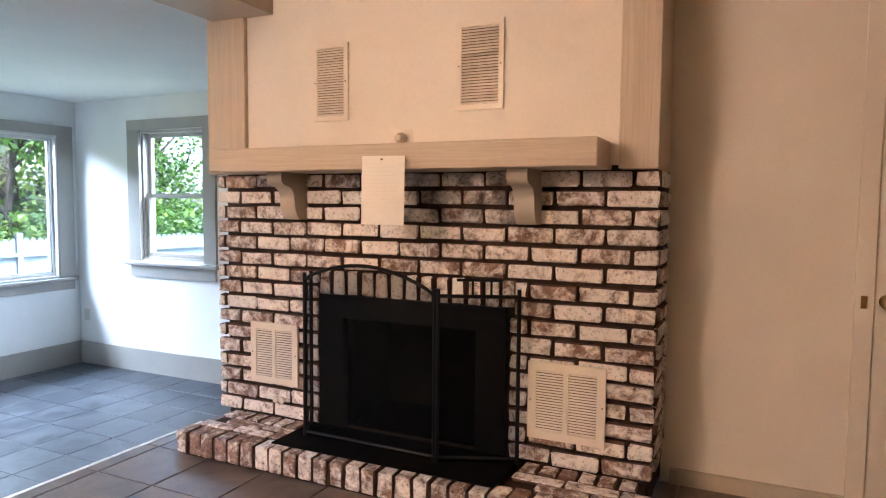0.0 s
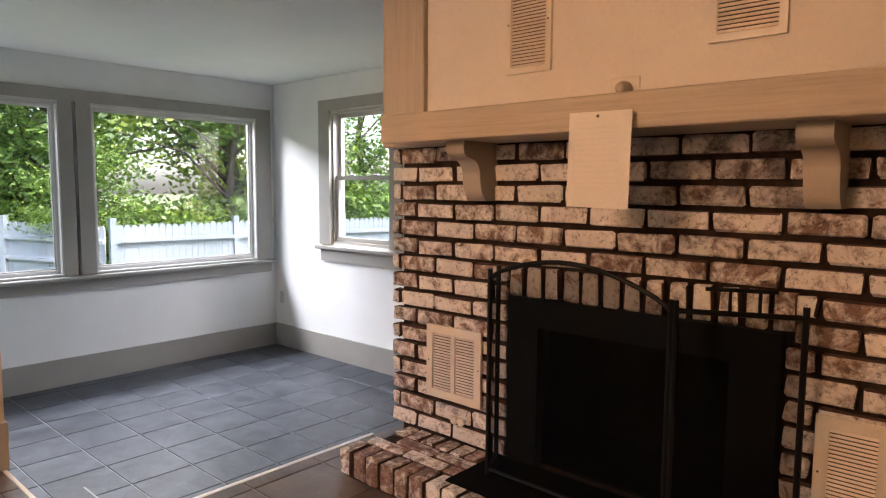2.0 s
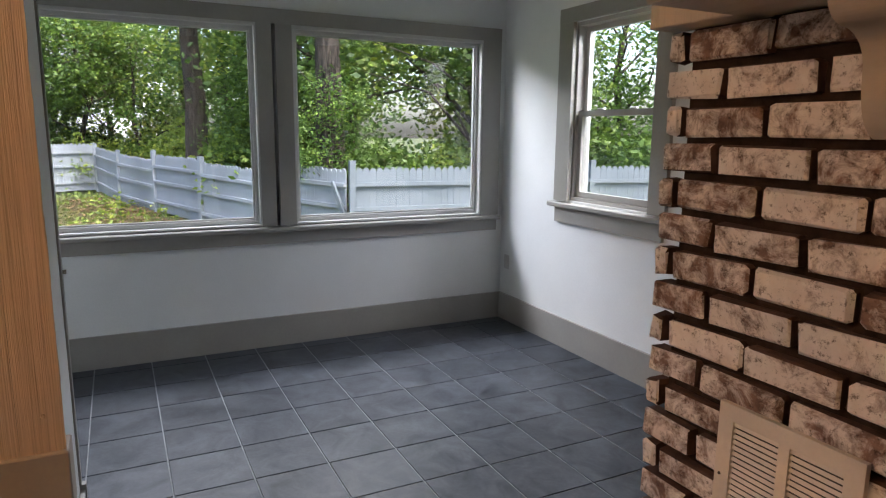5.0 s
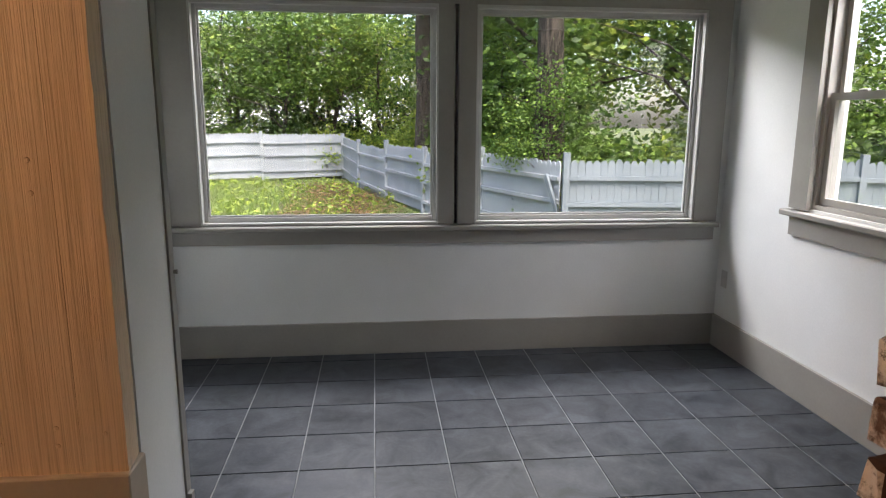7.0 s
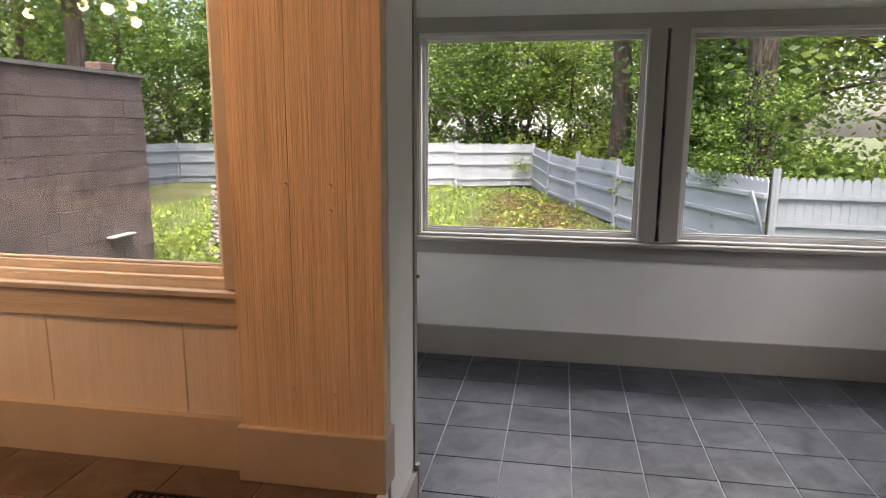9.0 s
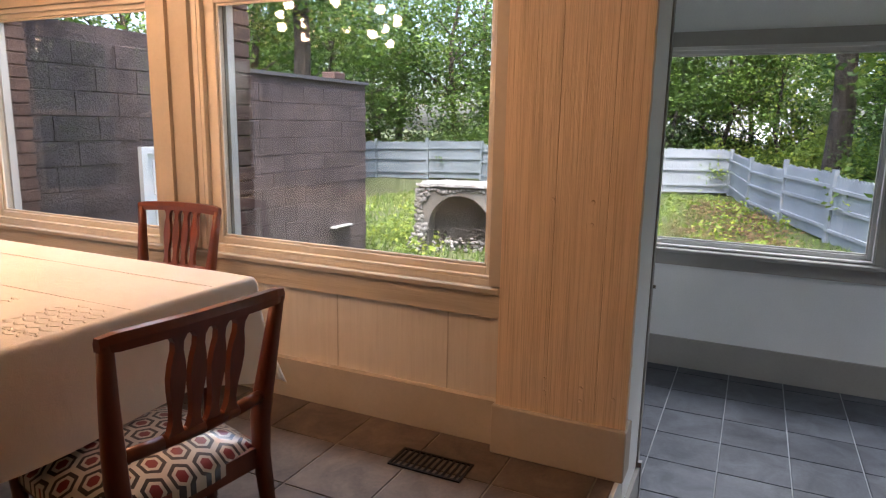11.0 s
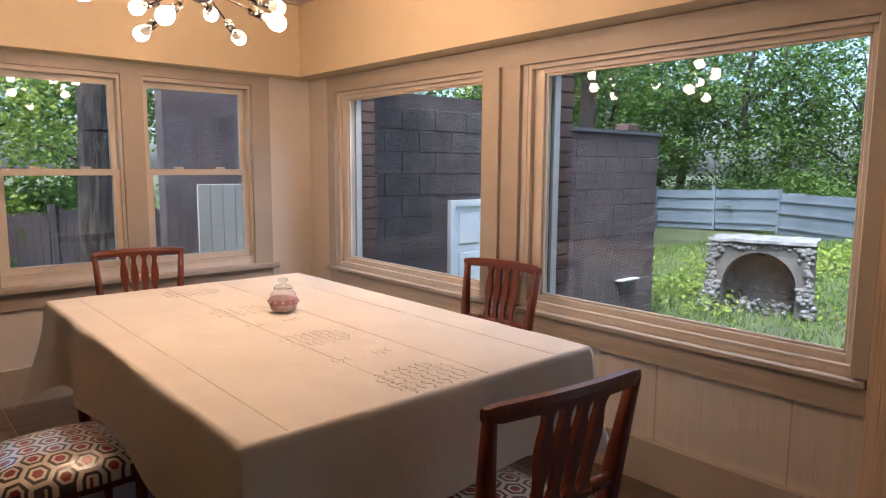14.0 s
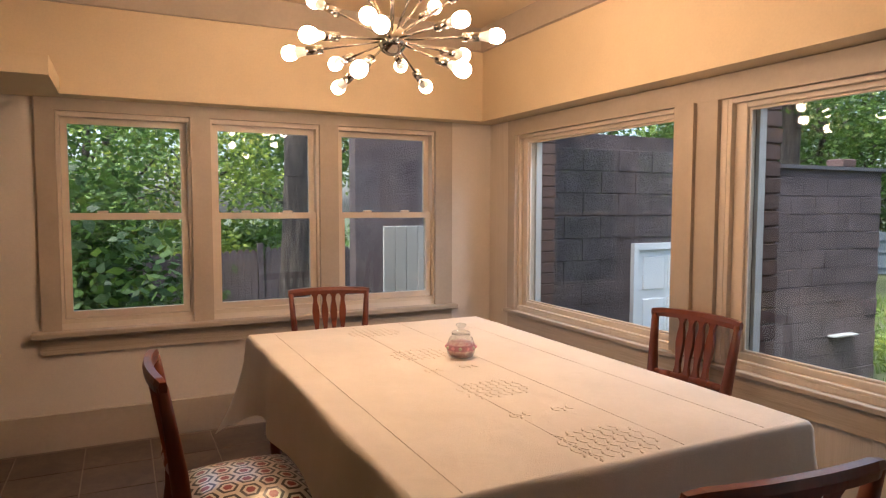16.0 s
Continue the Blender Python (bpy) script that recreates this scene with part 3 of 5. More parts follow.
casing("trim_dining_south", "tan painted casing round three sash windows", M["tan_paint"], [
    (-3.255, -3.126, -2.44, -2.416, 0.672, 1.886), (-2.424, -2.301, -2.44, -2.416, 0.672, 1.886), (-1.636, -1.523, -2.44, -2.416, 0.672, 1.886), (-0.832, -0.735, -2.44, -2.416, 0.672, 1.886),
    (-3.255, -0.735, -2.44, -2.414, 1.886, 1.955)])
casing("trim_dining_south_apron", "rough-sawn tan apron under the sash windows", M["tan_sawn_x"], [(-3.255, -0.725, -2.44, -2.418, 0.54, 0.636)])
solid("sill_dining_south", boxed(-3.285, -0.685, -2.49, -2.365, 0.638, 0.672, 0.006), M["tan_paint"], "tan painted stool under the sash windows", "window sill", **structure)
solid("baseboard_dining", boxes([(-3.58, -3.547, -2.44, 1.19, 0.0, 0.188), (-3.547, 2.2, -2.44, -2.412, 0.0, 0.205), (-0.30, 0.347, 3.275, 3.3, 0.0, 0.065), (2.175, 2.2, -2.41, 3.27, 0.0, 0.2)]), M["tan_paint"], "tall tan painted baseboard", "baseboard", **structure)
# joints of the panelling below the west windows
solid("trim_panel_joints", boxes([(-3.582, -3.5785, y, y + 0.006, 0.19, 0.53) for y in (-1.9, -1.25, -0.7, -0.14, 0.41, 0.955)]), M["tan_paint"], "joints between the wall panels", "joint", **structure)

# tray ceiling of the dining room
solid("soffit", boxes([(-3.58, -3.42, -2.44, 1.18, 1.955, 2.58), (-3.42, 2.2, -2.44, -2.28, 1.955, 2.58), (-0.87, 2.2, -2.28, -1.70, 1.95, 2.04)]), M["soffit_paint"], "cream soffit band above the windows", "soffit", **structure)
solid("trim_tray", boxes([(-3.42, -3.39, -2.28, 1.35, 2.425, 2.58), (-3.39, 2.2, -2.28, -2.25, 2.425, 2.58)]), M["tan_paint"], "tan board under the dining ceiling", "trim", **structure)
solid("trim_beam", boxes([(-2.50, -2.14, 1.70, 2.995, 2.095, 2.58), (-3.60, -2.14, 1.35, 1.70, 2.095, 2.58)]), M["tan_paint"], "tan painted beam over the opening", "beam", **structure)

# the wooden post: three rough-sawn boards on a plinth
post = thing("post", "rough-sawn tan wooden post on a plain plinth", "post", at=(-3.56, 1.455, 0), kind="structure")
for y0, y1 in ((-0.25, -0.0513), (-0.0502, 0.1357), (0.1368, 0.25)):
    bm = boxed(-0.045, 0.055, y0, y1, 0.20, 2.085)
    bmesh.ops.subdivide_edges(bm, edges=[e for e in bm.edges if abs(e.verts[0].co.z - e.verts[1].co.z) > 1], cuts=70)
    if y1 > 0.2:      # the waney outer edge
        for v in bm.verts:
            if v.co.y > y1 - 0.001:
                v.co.y += 0.006 * noise.noise((0, 0, v.co.z * 6)) + 0.003 * noise.noise((3, 0, v.co.z * 25)) - (0.008 if v.co.x < 0 else 0)
    part("board", bm, M["post_sawn"], post)
part("backing", boxed(-0.05, 0.051, -0.24, 0.24, 0.0, 2.08), M["tan_paint"], post)
part("plinth", boxed(-0.05, 0.075, -0.262, 0.258, 0.0, 0.20, 0.004), M["tan_paint"], post)
bm = bmesh.new()
for y, z in ((-0.06, 1.02), (0.085, 1.02), (0.085, 0.94), (-0.06, 0.34), (0.08, 0.33), (-0.06, 0.29), (0.08, 0.28), (0.2, 0.31)):
    bmesh.ops.create_icosphere(bm, subdivisions=2, radius=0.007, matrix=Matrix.Translation((0.055, y, z)) @ Matrix.Diagonal((0.35, 1, 1, 1)))
part("nail_head", bm, M["post_sawn"], post, smooth=True)

# the door beside the chimney
door = thing("door_1", "cream painted door in a cream casing", "door", kind="structure")
part("slab", boxed(0.411, 1.199, 3.29, 3.33, 0.005, 2.022, 0.003), M["cream_wall"], door)
bm = bmesh.new(); lathe(bm, [(0.026, 0), (0.027, 0.006), (0.012, 0.012), (0.011, 0.035), (0.026, 0.045), (0.029, 0.06), (0.02, 0.072), (0.004, 0.075)], 20)
knob = part("door_handle", bm, M["brass"], door, "round brass knob", smooth=True)
knob.matrix_basis = pose(0.452, 3.29, 0.84, 90, 0, 0)
part("strike", boxed(0.366, 0.388, 3.27, 3.276, 0.81, 0.86, 0.003), M["brass"], door)
solid("trim_door", boxes([(0.347, 0.409, 3.277, 3.3, 0.0, 2.03), (1.201, 1.265, 3.277, 3.3, 0.0, 2.03), (0.347, 1.265, 3.275, 3.3, 2.03, 2.1)]), M["cream_wall"], "cream door casing", "door casing", **structure)

# ---- chimney breast ----
chimney = thing("fireplace", "whitewashed brick fireplace with deep dark joints", "fireplace", at=(0, 0, 0))
part("firebox", boxes([(-1.76, -1.07, 3.40, 3.49, 0.12, 0.765), (-1.768, -1.74, 3.02, 3.42, 0.12, 0.765), (-1.09, -1.062, 3.02, 3.42, 0.12, 0.765), (-1.76, -1.07, 3.0, 3.42, 0.122, 0.135)]), M["soot"], chimney, "sooty firebox")
part("surround", boxes([(-1.89, -1.755, 2.955, 2.994, 0.121, 0.757), (-1.075, -0.94, 2.955, 2.994, 0.121, 0.757), (-1.755, -1.075, 2.955, 2.994, 0.65, 0.757)]), M["black_iron"], chimney, "black metal firebox surround")
part("hearth_plate", boxed(-1.935, -0.87, 2.65, 2.965, 0.114, 0.121, 0.002), M["soot"], chimney, "black hearth pad")
part("hearth_core", boxed(-2.42, -0.36, 2.605, 2.99, 0.0, 0.098), M["mortar"], chimney)
part("panel_left", boxed(-2.545, -2.304, 2.92, 3.0, 1.332, 2.58, 0.003), M["tan_sawn_v"], chimney, "tan upright board")
part("panel_right", boxed(-0.484, -0.338, 2.91, 3.3, 1.332, 2.58, 0.003), M["tan_sawn_v"], chimney, "tan upright board")
part("mantel", boxed(-2.335, -0.522, 2.71, 2.99, 1.332, 1.437, 0.004), M["tan_sawn_x"], chimney, "thick tan wooden mantel beam")


def corbel(x0):
    pts = [(2.985, 1.345), (2.735, 1.345), (2.728, 1.325), (2.735, 1.300), (2.762, 1.285), (2.80, 1.278), (2.83, 1.262), (2.848, 1.235), (2.852, 1.20), (2.862, 1.165), (2.88, 1.14), (2.905, 1.125), (2.985, 1.125)]
    curve = pts[1:-1]
    fine = []
    for k in range(len(curve) - 1):
        p0, p1, p2, p3 = (Vector(curve[min(max(q, 0), len(curve) - 1)]) for q in (k - 1, k, k + 1, k + 2))
        for s in (0.0, 0.25, 0.5, 0.75):
            q = 0.5 * (2 * p1 + (p2 - p0) * s + (2 * p0 - 5 * p1 + 4 * p2 - p3) * s * s + (3 * p1 - p0 - 3 * p2 + p3) * s ** 3)
            fine.append((q.x, q.y))
    pts = [(2.985 - (2.985 - u) * 0.8, v - 0.013) for u, v in [pts[0]] + fine + pts[-2:]]
    bm = bmesh.new()
    extrude_outline(bm, pts, lambda u, v: (x0, u, v), (0.085, 0, 0))
    bmesh.ops.bevel(bm, geom=[e for e in bm.edges if abs(e.verts[0].co.x - e.verts[1].co.x) < 1e-5], offset=0.0015, segments=1, affect='EDGES')
    part("corbel", bm, M["tan_paint"], chimney, "scrolled tan corbel")


corbel(-2.056); corbel(-0.886)


def register(name, x0, x1, z0, z1, y, cols, slats, label):
    g = thing(name, label, "air register")
    b = 0.034 if cols == 2 else 0.022
    ring = [(x0, x1, y - 0.012, y, z0, z0 + b), (x0, x1, y - 0.012, y, z1 - b, z1), (x0, x0 + b, y - 0.012, y, z0 + b, z1 - b), (x1 - b, x1, y - 0.012, y, z0 + b, z1 - b)]
    if cols == 2:
        ring.append(((x0 + x1) / 2 - 0.011, (x0 + x1) / 2 + 0.011, y - 0.012, y, z0 + b, z1 - b))
    part("frame", boxes(ring), M["register"], g)
    # dark sheet that stands in for the shade behind the slats
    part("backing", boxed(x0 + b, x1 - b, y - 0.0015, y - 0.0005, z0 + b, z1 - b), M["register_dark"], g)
    step_z = (z1 - z0 - 2 * b) / slats
    spans = [(x0 + b, (x0 + x1) / 2 - 0.011), ((x0 + x1) / 2 + 0.011, x1 - b)] if cols == 2 else [(x0 + b, x1 - b)]
    mesh = {}
    for a, c in spans:
        for k in range(slats):
            z = z0 + b + (k + 0.5) * step_z
            if (a, c) not in mesh:
                deep = 0.0038 if cols == 2 else 0.0052
                bm = boxed(a, c, -deep, deep, -0.001, 0.001)
                mesh[(a, c)] = mesh_of("slat", bm, M["register"])
            ob = new("slat", mesh[(a, c)]); ob.parent = g
            ob.matrix_basis = pose(0, y - 0.007, z, 58, 0, 0)
    for sx in (x0 + 0.012, x1 - 0.012):
        bm = bmesh.new(); rod(bm, (sx, y - 0.0135, (z0 + z1) / 2), (sx, y - 0.011, (z0 + z1) / 2), 0.003, 0.004, 8)
        part("screw", bm, M["register_dark"], g)
    return g


register("wall_register", -2.310, -2.018, 0.282, 0.590, BY - 0.006, 2, 20, "cream metal louvred register on the brick face")
register("wall_register", -0.838, -0.518, 0.225, 0.547, BY - 0.006, 2, 22, "cream metal louvred register beside the hearth")
register("wall_register", -1.900, -1.708, 1.572, 1.924, 2.94, 1, 26, "slim cream register above the mantel")
register("wall_register", -1.168, -0.957, 1.586, 1.95, 2.94, 1, 26, "slim cream register above the mantel")

sheet = thing("paper_sheet", "white printed sheet pinned to the mantel front", "paper")
bm = bmesh.new()
bmesh.ops.create_grid(bm, x_segments=6, y_segments=10, size=0.5, matrix=Matrix.Diagonal((0.205, 0.28, 1, 1)))
for v in bm.verts:
    v.co.z = 0.004 * math.sin(v.co.x * 14) + 0.006 * (0.14 - v.co.y)
bmesh.ops.solidify(bm, geom=bm.faces[:], thickness=0.0008)
pg = part("page", bm, M["paper"], sheet)
pg.matrix_basis = pose(-1.386, 2.694, 1.245, 90, 0.8, 0)
faded = plain("faded_print", (0.69, 0.64, 0.575), 0.9)
for k in range(13):
    w = 0.09 if k == 0 else 0.15 if k % 4 else 0.11
    part("printed_line", boxed(-1.466, -1.466 + w, 2.6855, 2.6863, 1.353 - k * 0.016, 1.3545 - k * 0.016), faded, sheet)
bm = bmesh.new(); bmesh.ops.create_uvsphere(bm, u_segments=10, v_segments=6, radius=0.005, matrix=Matrix.Translation((-1.386, 2.686, 1.371)))
part("pin", bm, M["chrome"], sheet)

cam_box = thing("wall_socket", "cream wall plate with a round coaxial knob", "wall plate")
part("plate", boxed(-1.482, -1.377, 2.932, 2.94, 1.447, 1.518, 0.003), M["register"], cam_box)
bm = bmesh.new(); lathe(bm, [(0.02, 0), (0.024, 0.012), (0.024, 0.03), (0.016, 0.034), (0.016, 0.05), (0.010, 0.052)], 18)
kn = part("knob", bm, M["tan_paint"], cam_box, "round tan knob", smooth=True)
kn.matrix_basis = pose(-1.421, 2.933, 1.478, 90, 0, 0)

small_plate = thing("brick_outlet", "rough cream outlet set in the bricks", "outlet")
bm = bmesh.new()
for k in range(2):
    lathe(bm, [(0.018, 0), (0.02, 0.006), (0.013, 0.012), (0.006, 0.012)], 10, at=(k * 0.036, 0, 0))
op = part("socket", bm, M["register"], small_plate)
op.matrix_basis = pose(-2.155, 2.958, 0.205, 90, 0, 0)


def outlet(at, rz):
    o = thing("outlet", "white wall outlet in the sunroom", "outlet", at=at, rz=rz)
    part("plate", boxed(-0.035, 0.035, -0.006, 0, -0.058, 0.058, 0.003), M["vinyl"], o)
    for z in (-0.02, 0.02):
        part("socket", boxed(-0.016, 0.016, -0.009, -0.006, z - 0.013, z + 0.013, 0.002), M["vinyl"], o)


outlet((-5.90, 4.69, 0.08), 0)

# folding fire screen with a bowed middle panel
screen = thing("fire_screen", "black iron folding fire screen with mesh panels", "fire screen", at=(0, 0, 0.121))


def mesh_material():
    m, nt, b = nodes_of("fine_black_mesh")
    b.inputs["Base Color"].default_value = (0.003, 0.003, 0.003, 1)
    b.inputs["Roughness"].default_value, b.inputs["Specular IOR Level"].default_value = 0.7, 0.1
    tr = nt.nodes.new("ShaderNodeBsdfTransparent")
    ms = nt.nodes.new("ShaderNodeMixShader"); ms.inputs[0].default_value = 0.42
    nt.links.new(tr.outputs[0], ms.inputs[1]); nt.links.new(b.outputs[0], ms.inputs[2])
    nt.links.new(ms.outputs[0], nt.nodes["Material Output"].inputs[0])
    return m


M["mesh"] = mesh_material()


def screen_panel(a, b, h0, h1, arch):
    """A panel from a to b (x, y); its sides h0 and h1 high, its top bowed up by arch."""
    a, b = Vector((*a, 0)), Vector((*b, 0))
    n = 14

    def top(f):
        return h0 + (h1 - h0) * f + arch * math.sin(math.pi * f) ** 0.8
    bm = bmesh.new()
    rod(bm, a, a + Vector((0, 0, h0 + 0.03)), 0.009)
    rod(bm, b, b + Vector((0, 0, h1 + 0.03)), 0.009)
    rod(bm, a + Vector((0, 0, 0.02)), b + Vector((0, 0, 0.02)), 0.007)
    pts = [a.lerp(b, k / n) + Vector((0, 0, top(k / n))) for k in range(n + 1)]
    for p, q in zip(pts, pts[1:]):
        rod(bm, p, q, 0.008)
    part("panel_frame", bm, M["black_iron"], screen)
    bm = bmesh.new()
    lo = [bm.verts.new(a.lerp(b, k / n) + Vector((0, 0, 0.02))) for k in range(n + 1)]
    hi = [bm.verts.new(p) for p in pts]
    for k in range(n):
        bm.faces.new((lo[k], lo[k + 1], hi[k + 1], hi[k]))
    part("mesh_panel", bm, M["mesh"], screen, "fine black wire mesh")
    return pts


screen_panel((-1.85, 2.79), (-1.185, 2.775), 0.725, 0.695, 0.09)
screen_panel((-1.17, 2.775), (-0.865, 2.905), 0.695, 0.695, 0.0)
screen_panel((-1.858, 2.80), (-1.91, 2.92), 0.72, 0.72, 0.0)
bm = bmesh.new()
rod(bm, (-0.97, 2.86, 0.70), (-0.97, 2.86, 0.76), 0.005); rod(bm, (-1.04, 2.83, 0.70), (-1.04, 2.83, 0.76), 0.005); rod(bm, (-1.10, 2.805, 0.762), (-0.93, 2.877, 0.762), 0.006)
part("carry_bar", bm, M["black_iron"], screen)

# ---- dining table, cloth and chairs ----
TX0, TX1, TY0, TY1, TZ = -2.846, -1.656, -1.318, 0.589, 0.772
table = thing("dining_table", "dark wooden dining table hidden under its cloth", "table", at=((TX0 + TX1) / 2, (TY0 + TY1) / 2, 0))
part("tabletop", boxed(-0.58, 0.58, -0.92, 0.92, TZ - 0.035, TZ - 0.003, 0.006), M["dark_wood"], table)
for sx in (-1, 1):
    for sy in (-1, 1):
        bm = bmesh.new(); rod(bm, (sx * 0.5, sy * 0.82, 0), (sx * 0.52, sy * 0.84, TZ - 0.04), 0.02, 0.032, 10)
        part("leg", bm, M["dark_wood"], table, smooth=True)


def tablecloth():
    t = thing("tablecloth", "cream linen tablecloth with embroidered flowers", "tablecloth", at=((TX0 + TX1) / 2, (TY0 + TY1) / 2, TZ))
    hx, hy, r = (TX1 - TX0) / 2, (TY1 - TY0) / 2, 0.012
    bm = bmesh.new()
    NX, NY = 24, 36
    def along(h, k, count):
        return -h + 0.010 if k == 1 else h - 0.010 if k == count - 1 else -h + 2 * h * k / count
    grid = [[bm.verts.new((along(hx, i, NX), along(hy, j, NY), 0.004 + 0.0022 * noise.noise((i * 0.35, j * 0.35, 2)))) for j in range(NY + 1)] for i in range(NX + 1)]
    for i in range(NX):
        for j in range(NY):
            bm.faces.new((grid[i][j], grid[i + 1][j], grid[i + 1][j + 1], grid[i][j + 1]))
    rim = [(grid[i][0], (0, -1), i / NX) for i in range(NX)] + [(grid[NX][j], (1, 0), j / NY) for j in range(NY)] + [(grid[i][NY], (0, 1), 1 - i / NX) for i in range(NX, 0, -1)] + [(grid[0][j], (-1, 0), 1 - j / NY) for j in range(NY, 0, -1)]
    DROP = 0.285
    L = 9
    cols = []
    n = len(rim)
    for k, (v, out, f) in enumerate(rim):
        near = min(f, 1 - f)
        side_len = 2 * hx if out[0] == 0 else 2 * hy
        corner = max(0.0, 1 - near * side_len / 0.30)
        col = [v]
        c = v.co
        flap = 1.0 if c.x > 0 and c.y < 0 else 0.45      # one corner hangs out furthest
        corner_dir = Vector((math.copysign(1, c.x), math.copysign(1, c.y), 0)).normalized()
        o = Vector((*out, 0)).lerp(corner_dir, min(1.0, corner * 1.15)).normalized()
        for q in range(1, L + 1):
            g = q / L
            drop = (DROP + 0.20 * flap * corner ** 1.5) * (0.02 if q == 1 else 0.055 if q == 2 else (q - 1) / (L - 1))
            wave = 0.019 * g * math.sin(k * 0.55 + 1.3 * math.sin(k * 0.21)) * (1 - corner)
            outward = 0.005 + 0.022 * g * (1 - g * 0.4) + wave + corner ** 2 * 0.18 * flap * g * g
            col.append(bm.verts.new(c + o * outward + Vector((0, 0, -0.003 - drop))))
        cols.append(col)
    for k in range(n):
        a, b = cols[k], cols[(k + 1) % n]
        for q in range(L):
            bm.faces.new((a[q], b[q], b[q + 1], a[q + 1]))
    rim_set = {c[0] for c in cols} | {c[1] for c in cols}
    for e in bm.edges:
        if e.verts[0] in rim_set and e.verts[1] in rim_set:
            e.smooth = True
    part("cloth", bm, M["cloth"], t, smooth=True)
    # drawn-thread hem lines
    stitch = plain("stitch_thread", (0.76, 0.69, 0.58), 0.8)
    for x in (0.485, 0.115, -0.14, -0.43):
        bm = bmesh.new()
        y = -hy + 0.02
        while y < hy - 0.02:
            box(bm, x - 0.0012, x + 0.0012, y, y + 0.012, 0.0035, 0.0057); y += 0.02
        tagged(part("stitching", bm, stitch, t, "drawn-thread seam line"), kind="stuff")
    thread = plain("embroidery_thread", (0.79, 0.71, 0.58), 0.7)
    rng = random.Random(4)
    for mx, my, sx, sy, count in ((0.018, 0.84, 0.13, 0.11, 190), (0.037, 0.30, 0.12, 0.10, 170), (0.048, -0.25, 0.12, 0.10, 170), (0.06, -0.75, 0.12, 0.10, 150), (0.106, 0.574, 0.035, 0.03, 11), (-0.04, 0.572, 0.035, 0.03, 11), (0.11, 0.01, 0.035, 0.03, 11), (-0.03, 0.01, 0.035, 0.03, 11)):
        bm = bmesh.new()
        rows_n = 9 if count > 50 else 3
        for i in range(rows_n):
            for j in range(rows_n - 1):
                u, v = 2 * (i + 0.5) / rows_n - 1, 2 * (j + 0.5 + 0.5 * (i % 2)) / rows_n - 1
                if count > 50 and abs(u) + abs(v) > 1.55:
                    continue
                x, y = mx + sx * u + rng.uniform(-0.003, 0.003), my + sy * v + rng.uniform(-0.003, 0.003)
                turn = (0.55 if (i + j) % 2 else -0.55) + rng.uniform(-0.12, 0.12) + 1.57
                bmesh.ops.create_icosphere(bm, subdivisions=1, radius=0.015, matrix=Matrix.Translation((x, y, 0.0048)) @ Matrix.Rotation(turn, 4, 'Z') @ Matrix.Diagonal((1, 0.30, 0.045, 1)))
        tagged(part("embroidery", bm, thread, t, "raised flower embroidery", smooth=True), kind="stuff")


tablecloth()


